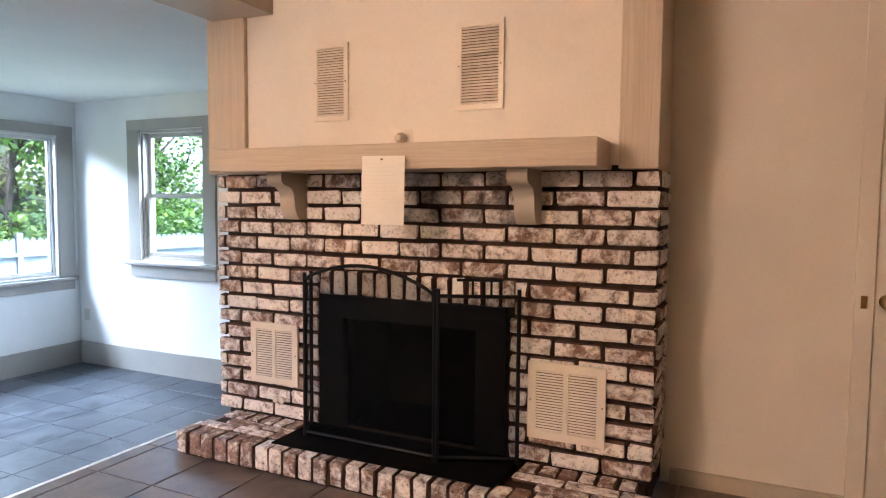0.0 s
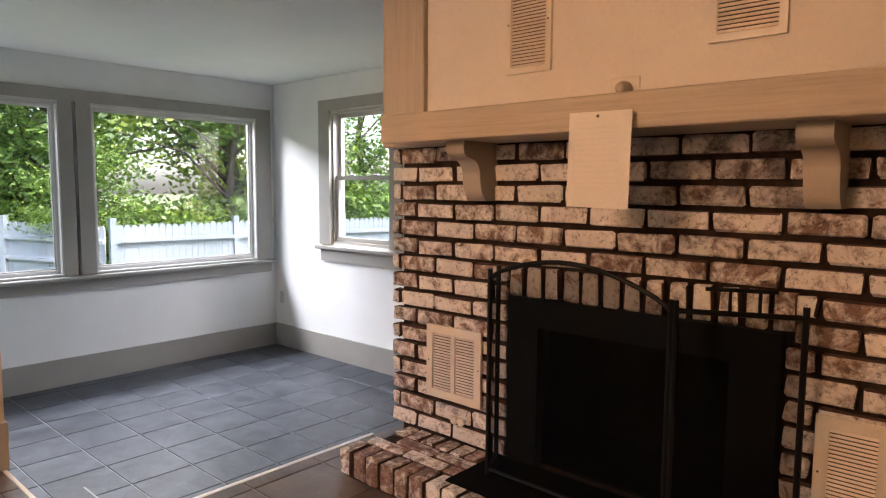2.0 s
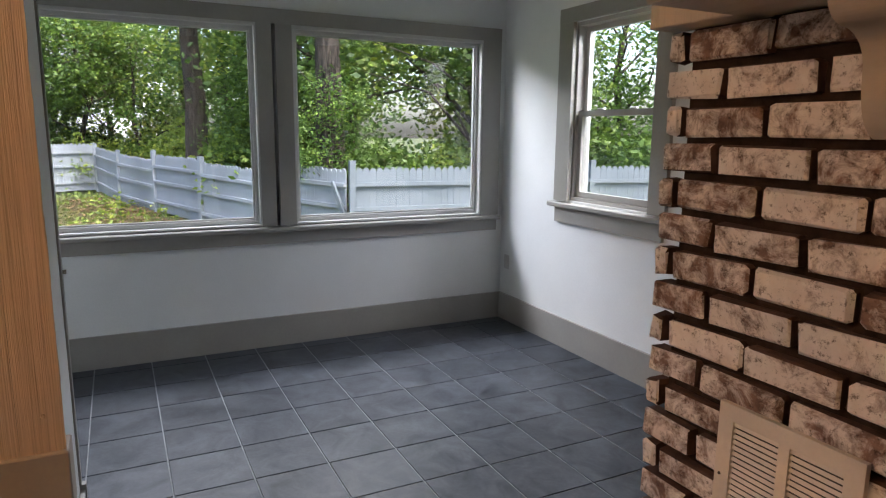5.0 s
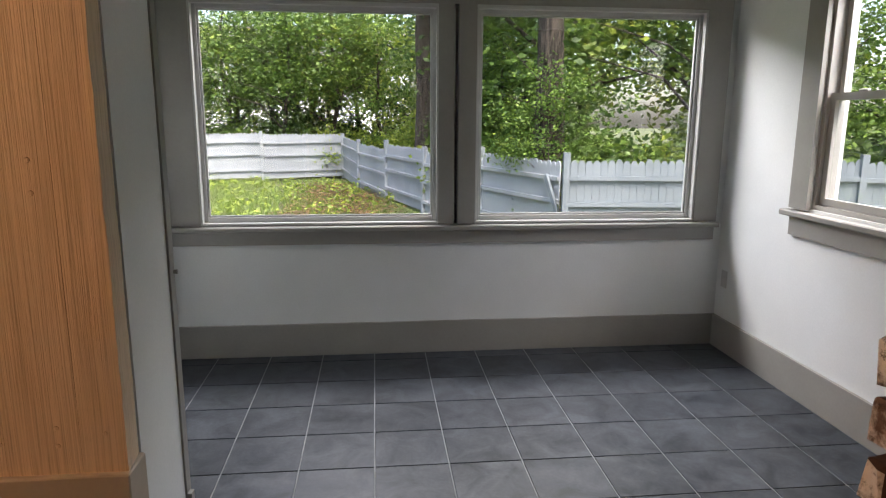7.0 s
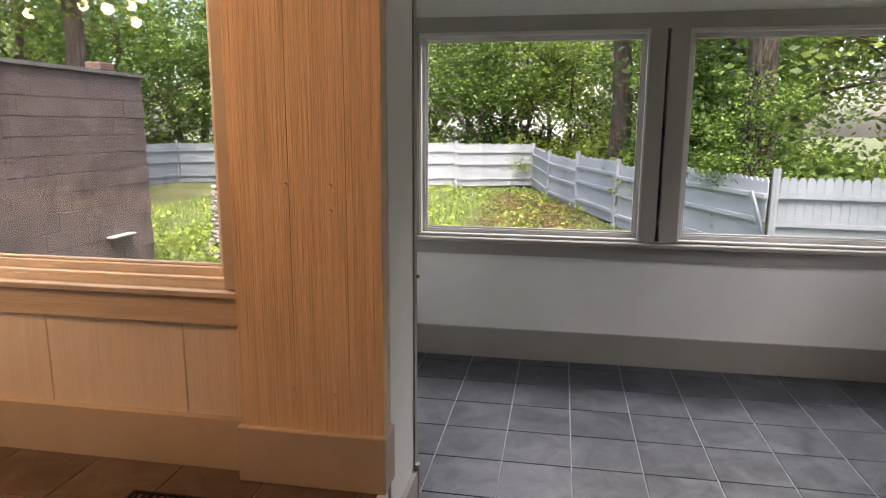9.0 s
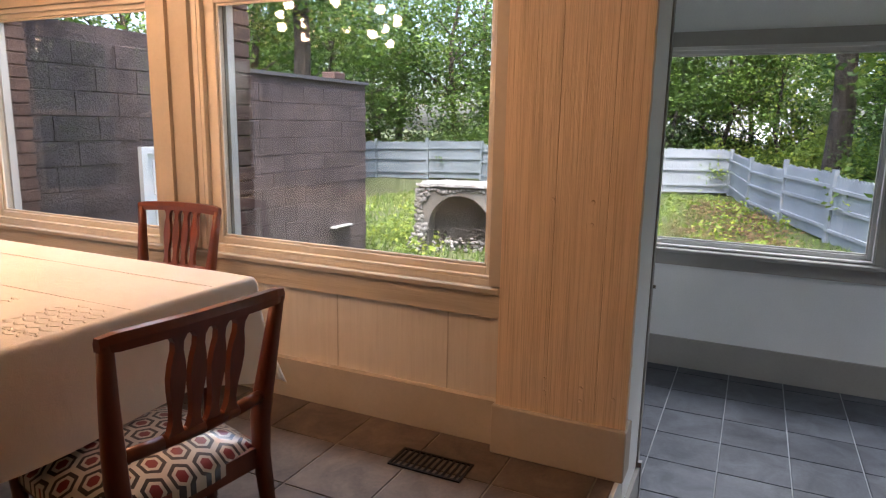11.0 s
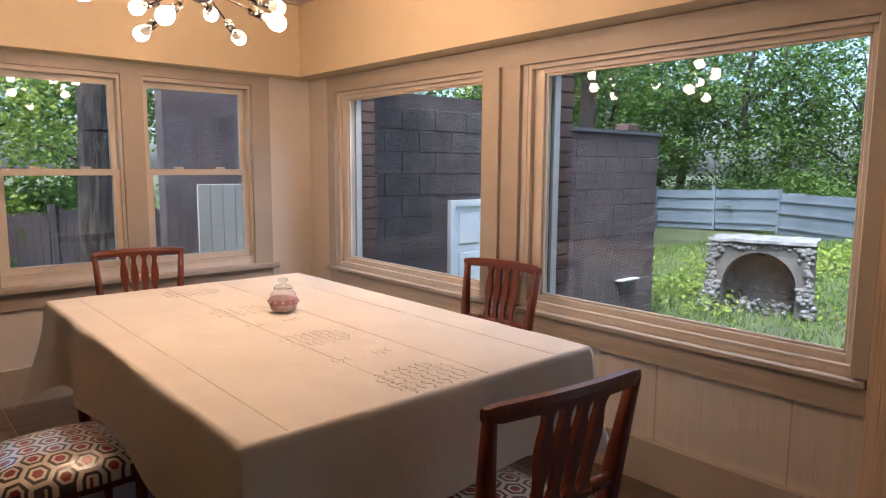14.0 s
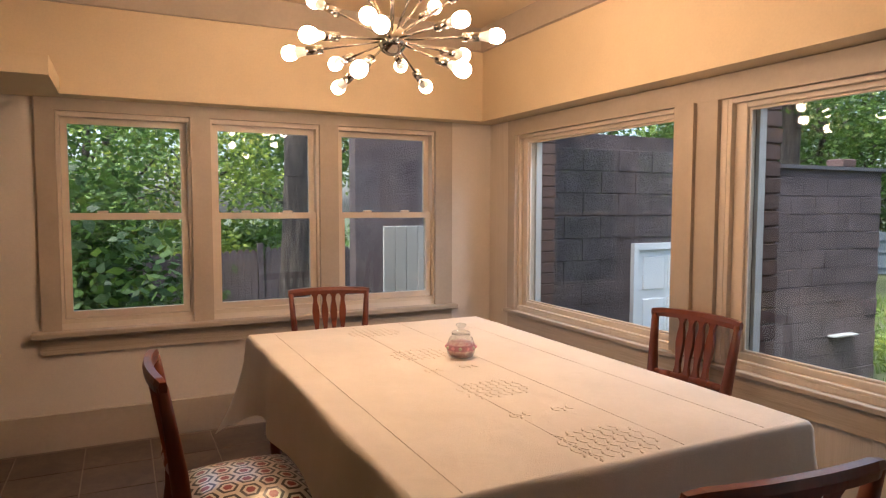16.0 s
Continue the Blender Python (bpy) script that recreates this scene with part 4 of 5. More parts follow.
def make_chair():
    c = thing("dining_chair", "dark mahogany dining chair with slatted back and hexagon-patterned seat", "chair", group="dining chairs round the table")
    W = M["dark_wood"]
    for sx in (-1, 1):
        bm = bmesh.new(); rod(bm, (sx * 0.205, -0.20, 0), (sx * 0.225, -0.205, 0.40), 0.013, 0.02, 10)
        part("leg", bm, W, c, smooth=True)
        bm = bmesh.new()      # rear leg runs on as the back post
        pts = [(0.198, 0.285, 0.0, 0.013, 0.014), (0.203, 0.235, 0.25, 0.017, 0.019), (0.208, 0.208, 0.40, 0.020, 0.023), (0.214, 0.203, 0.49, 0.022, 0.026), (0.222, 0.212, 0.57, 0.021, 0.025), (0.234, 0.230, 0.69, 0.018, 0.020), (0.245, 0.250, 0.815, 0.014, 0.016)]
        rings = [[bm.verts.new((sx * x + u * w, y + v * d, z)) for u, v in ((-1, -0.6), (-0.6, -1), (0.6, -1), (1, -0.6), (1, 0.6), (0.6, 1), (-0.6, 1), (-1, 0.6))] for x, y, z, w, d in pts]
        for lo, hi in zip(rings, rings[1:]):
            for k in range(8):
                bm.faces.new((lo[k], lo[(k + 1) % 8], hi[(k + 1) % 8], hi[k]))
        bm.faces.new(rings[0][::-1]); bm.faces.new(rings[-1])
        part("leg", bm, W, c, smooth=True)
    bm = bmesh.new()
    N = 14
    prof = [(-0.013, -0.02), (0.013, -0.02), (0.017, 0.0), (0.012, 0.018), (-0.010, 0.018), (-0.016, 0.0)]
    rings = []
    for k in range(N + 1):
        f = k / N * 2 - 1
        x = f * 0.262
        y = 0.252 + 0.03 * (1 - f * f) - 0.004
        z = 0.818 + 0.006 * (1 - f * f)
        s = 0.75 if abs(f) > 0.97 else 1
        rings.append([bm.verts.new((x, y + u * s, z + w * s)) for u, w in prof])
    for a, b in zip(rings, rings[1:]):
        for q in range(6):
            bm.faces.new((a[q], a[(q + 1) % 6], b[(q + 1) % 6], b[q]))
    bm.faces.new(rings[0]); bm.faces.new(rings[-1][::-1])
    part("top_rail", bm, W, c)
    bm = bmesh.new()
    for p, q in (((-0.216, 0.212), (-0.11, 0.226)), ((-0.11, 0.226), (0.0, 0.232)), ((0.0, 0.232), (0.11, 0.226)), ((0.11, 0.226), (0.216, 0.212))):
        rod(bm, (*p, 0.553), (*q, 0.553), 0.017, n=8)
    part("lower_rail", bm, W, c, smooth=True)
    for x in (-0.081, -0.027, 0.027, 0.081):
        outline = [(0.027, 0.0), (0.017, 0.018), (0.012, 0.04), (0.0125, 0.07), (0.020, 0.115), (0.0225, 0.145), (0.019, 0.18), (0.012, 0.21), (0.0125, 0.23), (0.025, 0.25)]
        bm = bmesh.new()
        rows = []
        for w, h in outline:
            y = 0.230 + 0.045 * h / 0.25
            lean = x * (1 + 0.12 * h / 0.25)
            rows.append([bm.verts.new((lean + u * w, y + d, 0.557 + h)) for u, d in ((-1, -0.009), (1, -0.009), (1, 0.009), (-1, 0.009))])
        for a, b in zip(rows, rows[1:]):
            for q in range(4):
                bm.faces.new((a[q], a[(q + 1) % 4], b[(q + 1) % 4], b[q]))
        bm.faces.new(rows[0][::-1]); bm.faces.new(rows[-1])
        part("slat", bm, W, c)
    part("seat_frame", boxes([(-0.22, 0.22, -0.215, -0.19, 0.36, 0.415), (-0.20, 0.20, 0.19, 0.21, 0.36, 0.415), (-0.225, -0.2, -0.19, 0.19, 0.36, 0.415), (0.2, 0.225, -0.19, 0.19, 0.36, 0.415)]), W, c)
    bm = bmesh.new()
    G = 16
    g = []
    for i in range(G + 1):
        row = []
        for j in range(G + 1):
            u, v = i / G * 2 - 1, j / G * 2 - 1
            k = max(abs(u), abs(v))
            rr = math.hypot(u, v) or 1
            sq = k / rr
            w = 0.62 + 0.38 * sq
            x, y = u * (0.245 - 0.015 * v) * w * 1.0, v * 0.215 * w
            z = 0.415 + 0.055 * (1 - k ** 3.5)
            row.append(bm.verts.new((x, y, z)))
        g.append(row)
    for i in range(G):
        for j in range(G):
            bm.faces.new((g[i][j], g[i + 1][j], g[i + 1][j + 1], g[i][j + 1]))
    edge = [e for e in bm.edges if e.is_boundary]
    ext = bmesh.ops.extrude_edge_only(bm, edges=edge)
    for v in ext["geom"]:
        if isinstance(v, bmesh.types.BMVert):
            v.co.z -= 0.03
    part("seat", bm, M["fabric"], c, "padded seat in brown, cream and red hexagon fabric", smooth=True)
    return c


chair = make_chair()
SLIM = Matrix.Diagonal((0.95, 1.0, 1.028, 1.0))
chair.matrix_basis = pose(-2.311, 0.689, 0, 0, 0, -6) @ SLIM
for m in (pose(-3.215, -0.374, 0, 0, 0, 95), pose(-2.195, -1.74, 0, 0, 0, 172), pose(-1.485, -0.44, 0, 0, 0, -90)):
    copy_thing(chair, m @ SLIM)

jar = thing("candy_jar", "small lidded glass jar of pink and white candy", "jar", at=(-2.325, -0.50, TZ + 0.005))
bm = bmesh.new(); lathe(bm, [(0.035, 0), (0.047, 0.006), (0.055, 0.025), (0.056, 0.05), (0.046, 0.078), (0.034, 0.088), (0.038, 0.092)], 24)
part("bowl", bm, M["jar_glass"], jar, "clear glass bowl", smooth=True)
bm = bmesh.new(); lathe(bm, [(0.032, 0.004), (0.044, 0.01), (0.051, 0.027), (0.051, 0.048), (0.044, 0.062), (0.01, 0.066)], 20)
part("candy", bm, M["candy"], jar, "pink and white candy", smooth=True)
band = plain("jar_band", (0.45, 0.22, 0.28), 0.5)
bm = bmesh.new(); lathe(bm, [(0.0567, 0.034), (0.0567, 0.054)], 24)
part("band", bm, band, jar, "dark printed band")
for k in range(12):
    a = 2 * math.pi * k / 12
    bm = bmesh.new(); bmesh.ops.create_icosphere(bm, subdivisions=1, radius=0.008, matrix=Matrix.Translation((0.056 * math.cos(a), 0.056 * math.sin(a), 0.044)))
    part("dot", bm, plain("jar_dot", (0.7, 0.35, 0.4) if k % 2 else (0.5, 0.55, 0.45), 0.5), jar)
bm = bmesh.new(); lathe(bm, [(0.036, 0.092), (0.038, 0.098), (0.03, 0.105), (0.012, 0.11), (0.011, 0.118), (0.020, 0.124), (0.020, 0.132), (0.008, 0.136)], 20)
part("lid", bm, M["jar_glass"], jar, "clear glass lid", smooth=True)

# sputnik chandelier
LX, LY, LZ = -2.10, -0.648, 2.005
lamp = thing("chandelier", "chrome sputnik chandelier with round lit bulbs", "chandelier", at=(LX, LY, LZ))
bm = bmesh.new(); bmesh.ops.create_uvsphere(bm, u_segments=20, v_segments=12, radius=0.06)
part("hub", bm, M["chrome"], lamp, smooth=True)
bm = bmesh.new(); rod(bm, (0, 0, 0.04), (0, 0, 0.568), 0.008, n=10)
part("stem", bm, M["chrome"], lamp, smooth=True)
bm = bmesh.new(); lathe(bm, [(0.065, 0.573), (0.06, 0.561), (0.02, 0.554)], 20)
part("canopy", bm, M["chrome"], lamp, smooth=True)
arm_me = bulb_me = socket_me = None
# elevation and bearing of each arm, in degrees
ARMS = [(-7, -27), (-8, 22), (-4, -74), (-27, 50), (-19, -74), (-2, -117), (-16, -134), (-24, 110), (1, -161), (1, 149), (-1, 104), (-7, 63), (-3, 57), (32, -144), (28, -49)]
ARMS += [(48, 20), (55, 110), (50, 200), (58, 290), (38, 70), (35, 160)]
dirs = [(radians(el), radians(az)) for el, az in ARMS]
for el, az in dirs:
    d = Vector((math.cos(el) * math.cos(az), math.cos(el) * math.sin(az), math.sin(el)))
    if arm_me is None:
        bm = bmesh.new(); rod(bm, (0, 0, 0.03), (0, 0, 0.285), 0.0045, n=8); arm_me = mesh_of("arm", bm, M["chrome"], True)
        bm = bmesh.new(); rod(bm, (0, 0, 0.27), (0, 0, 0.335), 0.017, n=14); socket_me = mesh_of("socket", bm, M["chrome"], True)
        bm = bmesh.new(); lathe(bm, [(0.0135, 0.335), (0.015, 0.342), (0.022, 0.372), (0.024, 0.376)], 16); neck_me = mesh_of("neck", bm, M["socket"], True)
        bm = bmesh.new(); lathe(bm, [(0.0235, 0.376), (0.0275, 0.387), (0.029, 0.401), (0.026, 0.417), (0.017, 0.427), (0.004, 0.431)], 16); bulb_me = mesh_of("bulb", bm, M["bulb"], True)
    turn = d.to_track_quat('Z', 'Y').to_matrix().to_4x4()
    arm = new("arm", arm_me); arm.parent = lamp; arm.matrix_basis = turn
    so = new("socket", socket_me); so.parent = arm
    bu = new("bulb", bulb_me); bu.parent = arm
    nk = new("neck", neck_me); nk.parent = arm

vent = thing("floor_register", "dark floor register set in the tiles", "floor register", at=(-3.29, 1.03, 0.0))
part("frame", boxes([(-0.07, 0.07, -0.15, -0.14, 0, 0.006), (-0.07, 0.07, 0.14, 0.15, 0, 0.006), (-0.07, -0.06, -0.14, 0.14, 0, 0.006), (0.06, 0.07, -0.14, 0.14, 0, 0.006)]), M["black_iron"], vent)
for k in range(11):
    part("slat", boxed(-0.06, 0.06, -0.13 + k * 0.025, -0.122 + k * 0.025, 0.0005, 0.005), M["black_iron"], vent)

# ---- outside ----
solid("ground", boxes([(-160, 160, -160, 160, ZG - 0.5, ZG)]), M["ground"], "lawn and soil round the house", "ground", **structure)
# outer brick skin of the dining wall with open jambs
solid("wall_outer_skin", boxes(wall_rows("x", -3.86, -3.74, -2.9, 1.05, ZG, 2.9, [(-2.05, -0.66, 0.63, 1.87), (-0.30, 1.05, 0.63, 1.87)])), M["mortar"], "dark mortar of the outer wall", "wall", **structure)
solid("roof", boxes([(-6.5, 2.7, 1.0, 5.3, 2.8, 2.9), (-4.4, 2.7, -2.95, 1.0, 2.8, 2.9)]), M["roofing"], "flat roof of the house", "roof", **structure)
jamb_wall = thing("wall_brick_jamb", "dark brick jambs outside the dining windows", "brick wall", kind="structure")
bm = boxed(-3.875, -3.735, -0.045, 0.006, 0.0, 0.068, 0.003)
jb = mesh_of("brick", bm, M["dark_brick"])
for y in (-2.05, -0.30):
    for k in range(17):
        o = new("brick", jb); o.parent = jamb_wall; o.location = (0.006 * math.sin(k * 2.1), y, 0.6 + k * 0.0755)

# the dark block wing south-west of the dining room
SY = -2.95
wing = thing("outbuilding", "dark painted concrete block wing with a white panelled door", "building")
bmw = boxes([(-6.26, -3.95, SY - 0.2, SY, ZG, 2.01), (-9.22, -6.26, SY - 0.2, SY - 0.02, ZG, 1.775), (-9.22, -9.02, SY - 6, SY - 0.2, ZG, 1.775), (-4.6, -3.4, -5.20, -5.0, ZG, 2.25)])
part("wall", bmw, M["dark_block"], wing)
part("cap", boxed(-8.70, -8.46, SY - 0.2, SY, 1.815, 1.905, 0.01), M["dark_brick"], wing, "reddish block on the coping")
part("coping", boxes([(-9.26, -6.26, SY - 0.24, SY + 0.02, 1.775, 1.815)]), M["roofing"], wing)
block_meshes = []
rng = random.Random(7)
for v in range(5):
    bm = boxed(0.0006, 0.3994, 0, 0.012, 0.003, 0.197, 0.004)
    for vt in bm.verts:
        vt.co += Vector((rng.uniform(-1, 1), rng.uniform(-1, 1), rng.uniform(-1, 1))) * 0.0028
    block_meshes.append(mesh_of("block", bm, M["dark_block"]))
door_x0, door_x1, door_top = -6.17, -5.45, 0.962
row = 0
z = ZG
while z < 2.0:
    x = -9.22 + (0.2 if row % 2 else 0.0)
    while x < -4.3:
        high = x > -6.27
        if (z + 0.2 < (2.02 if high else 1.79)) and not (x + 0.4 > door_x0 - 0.05 and x < door_x1 + 0.05 and z < door_top):
            o = new("block", block_meshes[(row * 7 + int(x * 10)) % 5]); o.parent = wing
            o.location = (x, SY - (0.0 if high else 0.02), z)
        x += 0.4
    z += 0.2; row += 1
flap = part("vent_flap", boxed(-8.74, -8.32, SY - 0.02, SY + 0.09, -0.112, -0.092, 0.004), M["gate_paint"], wing, "pale metal flap over a wall vent")
dr = part("door", boxed(door_x0, door_x1, SY - 0.01, SY + 0.02, ZG, door_top, 0.004), M["white_door"], wing, "white panelled door")
for a in range(2):
    for b in range(4):
        part("panel", boxed(door_x0 + 0.07 + a * 0.31, door_x0 + 0.34 + a * 0.31, SY + 0.018, SY + 0.032, ZG + 0.1 + b * 0.4, ZG + 0.42 + b * 0.4, 0.01), M["white_door"], dr)
part("door_frame", boxes([(door_x0 - 0.06, door_x0, SY, SY + 0.05, ZG, door_top + 0.06), (door_x1, door_x1 + 0.06, SY, SY + 0.05, ZG, door_top + 0.06), (door_x0, door_x1, SY, SY + 0.05, door_top, door_top + 0.06)]), M["white_door"], wing, "white door frame")


def fence(points, height, mat, label, pitch=0.105, lean=0.0):
    f = thing("fence", label, "fence")
    rngf = random.Random(int(points[0][0] * 7) & 255)
    for (x0, y0), (x1, y1) in zip(points, points[1:]):
        length = math.hypot(x1 - x0, y1 - y0)
        ux, uy = (x1 - x0) / length, (y1 - y0) / length
        panels = max(1, round(length / 2.4))
        for p in range(panels):
            a, w = p * length / panels, length / panels
            tilt = rngf.uniform(-2.5, 2.5) + lean
            dz = rngf.uniform(-0.06, 0.06)
            base = Matrix.Translation((x0 + ux * a, y0 + uy * a, ZG + dz)) @ Matrix.Rotation(math.atan2(uy, ux), 4, 'Z') @ Matrix.Rotation(radians(tilt * 0.5), 4, 'Y')
            bm = bmesh.new()
            x = 0.06
            while x < w - 0.05:
                h = height + rngf.uniform(-0.02, 0.015)
                vs = [bm.verts.new(base @ Vector(q)) for q in ((x, -0.01, 0.05), (x + pitch - 0.003, -0.01, 0.05), (x + pitch - 0.003, -0.01, h - 0.05), (x + pitch * 0.7, -0.01, h), (x + pitch * 0.25, -0.01, h), (x, -0.01, h - 0.05))]
                vb = [bm.verts.new(base @ Vector(q)) for q in ((x, 0.01, 0.05), (x + pitch - 0.003, 0.01, 0.05), (x + pitch - 0.003, 0.01, h - 0.05), (x + pitch * 0.7, 0.01, h), (x + pitch * 0.25, 0.01, h), (x, 0.01, h - 0.05))]
                bm.faces.new(vs); bm.faces.new(vb[::-1])
                for k in range(6):
                    bm.faces.new((vs[k], vb[k], vb[(k + 1) % 6], vs[(k + 1) % 6]))
                x += pitch
            tagged(part("pickets", bm, mat, f), kind="stuff")
            for hz in (0.25, height * 0.52, height - 0.28):
                bm = bmesh.new(); box(bm, 0, w, -0.055, -0.012, hz, hz + 0.06); bmesh.ops.transform(bm, matrix=base, verts=bm.verts)
                part("rail", bm, mat, f)
            bm = bmesh.new(); box(bm, -0.045, 0.045, -0.06, 0.03, 0, height + 0.1); bmesh.ops.transform(bm, matrix=base, verts=bm.verts)
            part("post", bm, mat, f)
    return f


fence([(-21.2, -3.3), (-22.7, 1.35)], 1.36, M["fence"], "weathered white picket fence behind the lawn")
fence([(-14.0, -12.5), (-22.0, -10.5), (-22.6, -6.6), (-21.2, -3.3)], 1.36, M["fence_shaded"], "weathered picket fence behind the outbuilding, greyed to stand for shade")
leaning = fence([(-22.6, 1.4), (-19.3, 1.95), (-14.8, 3.33), (-11.05, 5.0)], 1.27, M["fence"], "leaning weathered white picket fence", lean=3.0)
bm = boxed(-0.5, 0.5, -0.02, 0.02, -0.035, 0.035, 0.004)
bmesh.ops.transform(bm, matrix=Matrix.Translation((-10.98, 4.93, ZG + 0.62)) @ Matrix.Rotation(radians(24), 4, 'Z') @ Matrix.Rotation(radians(62), 4, 'Y'), verts=bm.verts)
part("rail", bm, M["fence_shaded"], leaning, "broken rail slanting across the gap")
# white fence too, its colour darkened in place of shade
fence([(-10.75, 5.0), (-10.6, 7.0), (-9.8, 11.0), (-2.0, 13.0)], 1.35, M["fence_shaded"], "weathered white picket fence beside the sunroom")
# pickets borrow the dark block colour to look backlit
fence([(-8.0, -9.4), (4.0, -9.0)], 1.36, M["dark_block"], "picket fence before the road, coloured dark as a silhouette")
solid("road", boxes([(-40, 40, -19, -14.5, ZG, ZG + 0.02)]), M["road"], "pale grey road beyond the garden", "road", **structure)

# white boarded gate south of the sash windows
gate = thing("gate", "pale boarded gate with black strap hinges", "gate", at=(-4.10, -3.9, ZG))
for k in range(7):
    part("board", boxed(k * 0.115, k * 0.115 + 0.11, -0.012, 0.012, 0.05, 1.9, 0.003), M["gate_paint"], gate)
for zz in (0.4, 1.55):
    part("hinge", boxed(0.0, 0.16, 0.012, 0.02, zz, zz + 0.05, 0.003), M["black_iron"], gate)
part("post", boxed(-0.12, -0.02, -0.05, 0.05, 0, 1.8, 0.004), M["dark_wood"], gate)

# stone garden fireplace
M["dark_stone"] = surf("sooty_rubble", (0.03, 0.027, 0.024), (0.15, 0.138, 0.12), 14, 0.95, relief=1.0, fine=40, relief_dist=0.03)
M["slab"] = surf("pale_slab", (0.15, 0.15, 0.14), (0.34, 0.335, 0.315), 6, 0.9, relief=0.6, fine=40)
oven = thing("garden_fireplace", "ruined field-stone garden fireplace with an arched mouth", "outdoor fireplace", at=(-10.95, -2.2, ZG), rz=14)
bm = bmesh.new()
W2, H2, R = 0.66, 1.02, 0.485
outline = [(-W2, 0), (-W2 * 0.98, H2), (W2 * 0.98, H2), (W2, 0), (R, 0)]
for k in range(0, 13):
    a = math.pi * k / 12
    outline.append((R * math.cos(a), 0.40 + R * math.sin(a)))
outline.append((-R, 0))
extrude_outline(bm, outline, lambda u, v: (0.35, u, v), (-0.75, 0, 0))
part("body", bm, M["concrete"], oven, "cracked grey concrete body")
part("back", boxed(-0.18, -0.08, -R - 0.02, R + 0.02, 0, 0.98), M["dark_stone"], oven, "sooty rubble back")
bm = boxed(-0.45, 0.40, -W2 - 0.03, W2 + 0.03, H2, H2 + 0.04)
bmesh.ops.subdivide_edges(bm, edges=bm.edges[:], cuts=7, use_grid_fill=True)
for vt in bm.verts:
    vt.co += Vector((noise.noise(vt.co * 7), noise.noise(vt.co * 7 + Vector((9, 0, 0))), 0.8 * noise.noise(vt.co * 5))) * 0.035
part("slab", bm, M["slab"], oven, "pale chipped top slab")
stone_me = []
rng = random.Random(21)
for v in range(4):
    bm = bmesh.new(); bmesh.ops.create_icosphere(bm, subdivisions=1, radius=0.05)
    for vt in bm.verts:
        vt.co *= rng.uniform(0.75, 1.2)
        vt.co.x *= 0.7
    stone_me.append(mesh_of("stone", bm, M["stone"], True))
for k in range(230):
    side = rng.choice((-1, 1))
    y, zz = side * rng.uniform(0.51, 0.68), rng.uniform(0.02, 0.96)
    if 0.42 < zz < 0.8 and abs(y) < 0.60:
        continue
    o = new("stone", rng.choice(stone_me)); o.parent = oven
    flare = max(0, 0.4 - zz) * 0.5
    o.matrix_basis = pose(0.36 + flare * rng.random(), y + side * flare * 0.5, zz, rng.uniform(0, 360), rng.uniform(0, 360), 0)
    o.scale = [rng.uniform(0.7, 1.25)] * 3
bm = bmesh.new()
for k in range(26):
    p = Vector((rng.uniform(-0.3, 0.5), rng.uniform(-0.45, 0.45), rng.uniform(0.05, 0.35)))
    q = p + Vector((rng.uniform(-0.2, 0.2), rng.uniform(-0.35, 0.35), rng.uniform(-0.06, 0.08)))
    rod(bm, p, q, 0.012, 0.006, 5)
for k in range(70):
    o = new("stone", rng.choice(stone_me)); o.parent = oven
    o.matrix_basis = pose(rng.uniform(-0.05, 0.5), rng.uniform(-0.42, 0.42), rng.uniform(0.0, 0.14), rng.uniform(0, 360), rng.uniform(0, 360), 0)
    o.scale = [rng.uniform(0.5, 1.1)] * 3
for k in range(22):
    o = new("stone", rng.choice(stone_me)); o.parent = oven
    o.matrix_basis = pose(0.35, -0.62 + k * 0.059, rng.uniform(0.93, 0.99), rng.uniform(0, 360), rng.uniform(0, 360), 0)
    o.scale = [rng.uniform(0.6, 0.9)] * 3
part("sticks", bm, M["bark"], oven, "dead sticks in the mouth")


# ---- planting ----
def leaf_mesh(name, clumps, leaves, spread, size, seed, mat, shape):
    """Many small leaves in clumps inside the solid that shape(rng) samples."""
    r = np.random.default_rng(seed)
    rr = random.Random(seed)
    centres = np.array([shape(rr) for _ in range(clumps)])
    n = clumps * leaves
    pos = np.repeat(centres, leaves, 0) + np.clip(r.normal(0, spread, (n, 3)), -1.9 * spread, 1.9 * spread) * np.array([1, 1, 0.75])
    a = r.normal(0, 1, (n, 3)); a[:, 2] *= 0.5; a /= np.linalg.norm(a, axis=1)[:, None]
    b = np.cross(a, r.normal(0, 1, (n, 3))); b /= np.linalg.norm(b, axis=1)[:, None]
    s = (size * r.uniform(0.6, 1.35, n))[:, None]
    quad = np.stack([pos - a * s, pos + b * s * 0.55 - a * s * 0.1, pos + a * s, pos - b * s * 0.55 - a * s * 0.1], 1).reshape(-1, 3)
    me = bpy.data.meshes.new(name)
    me.from_pydata(quad.tolist(), [], np.arange(4 * n).reshape(-1, 4).tolist())
    me.materials.append(mat)
    return me


def crown_shape(rx, rz, zc):
    def shape(rr):
        while True:
            x, y, z = (rr.uniform(-1, 1) for _ in range(3))
            d = x * x + y * y + z * z
            if 0.15 < d < 1:
                return (x * rx, y * rx, zc + z * rz)
    return shape


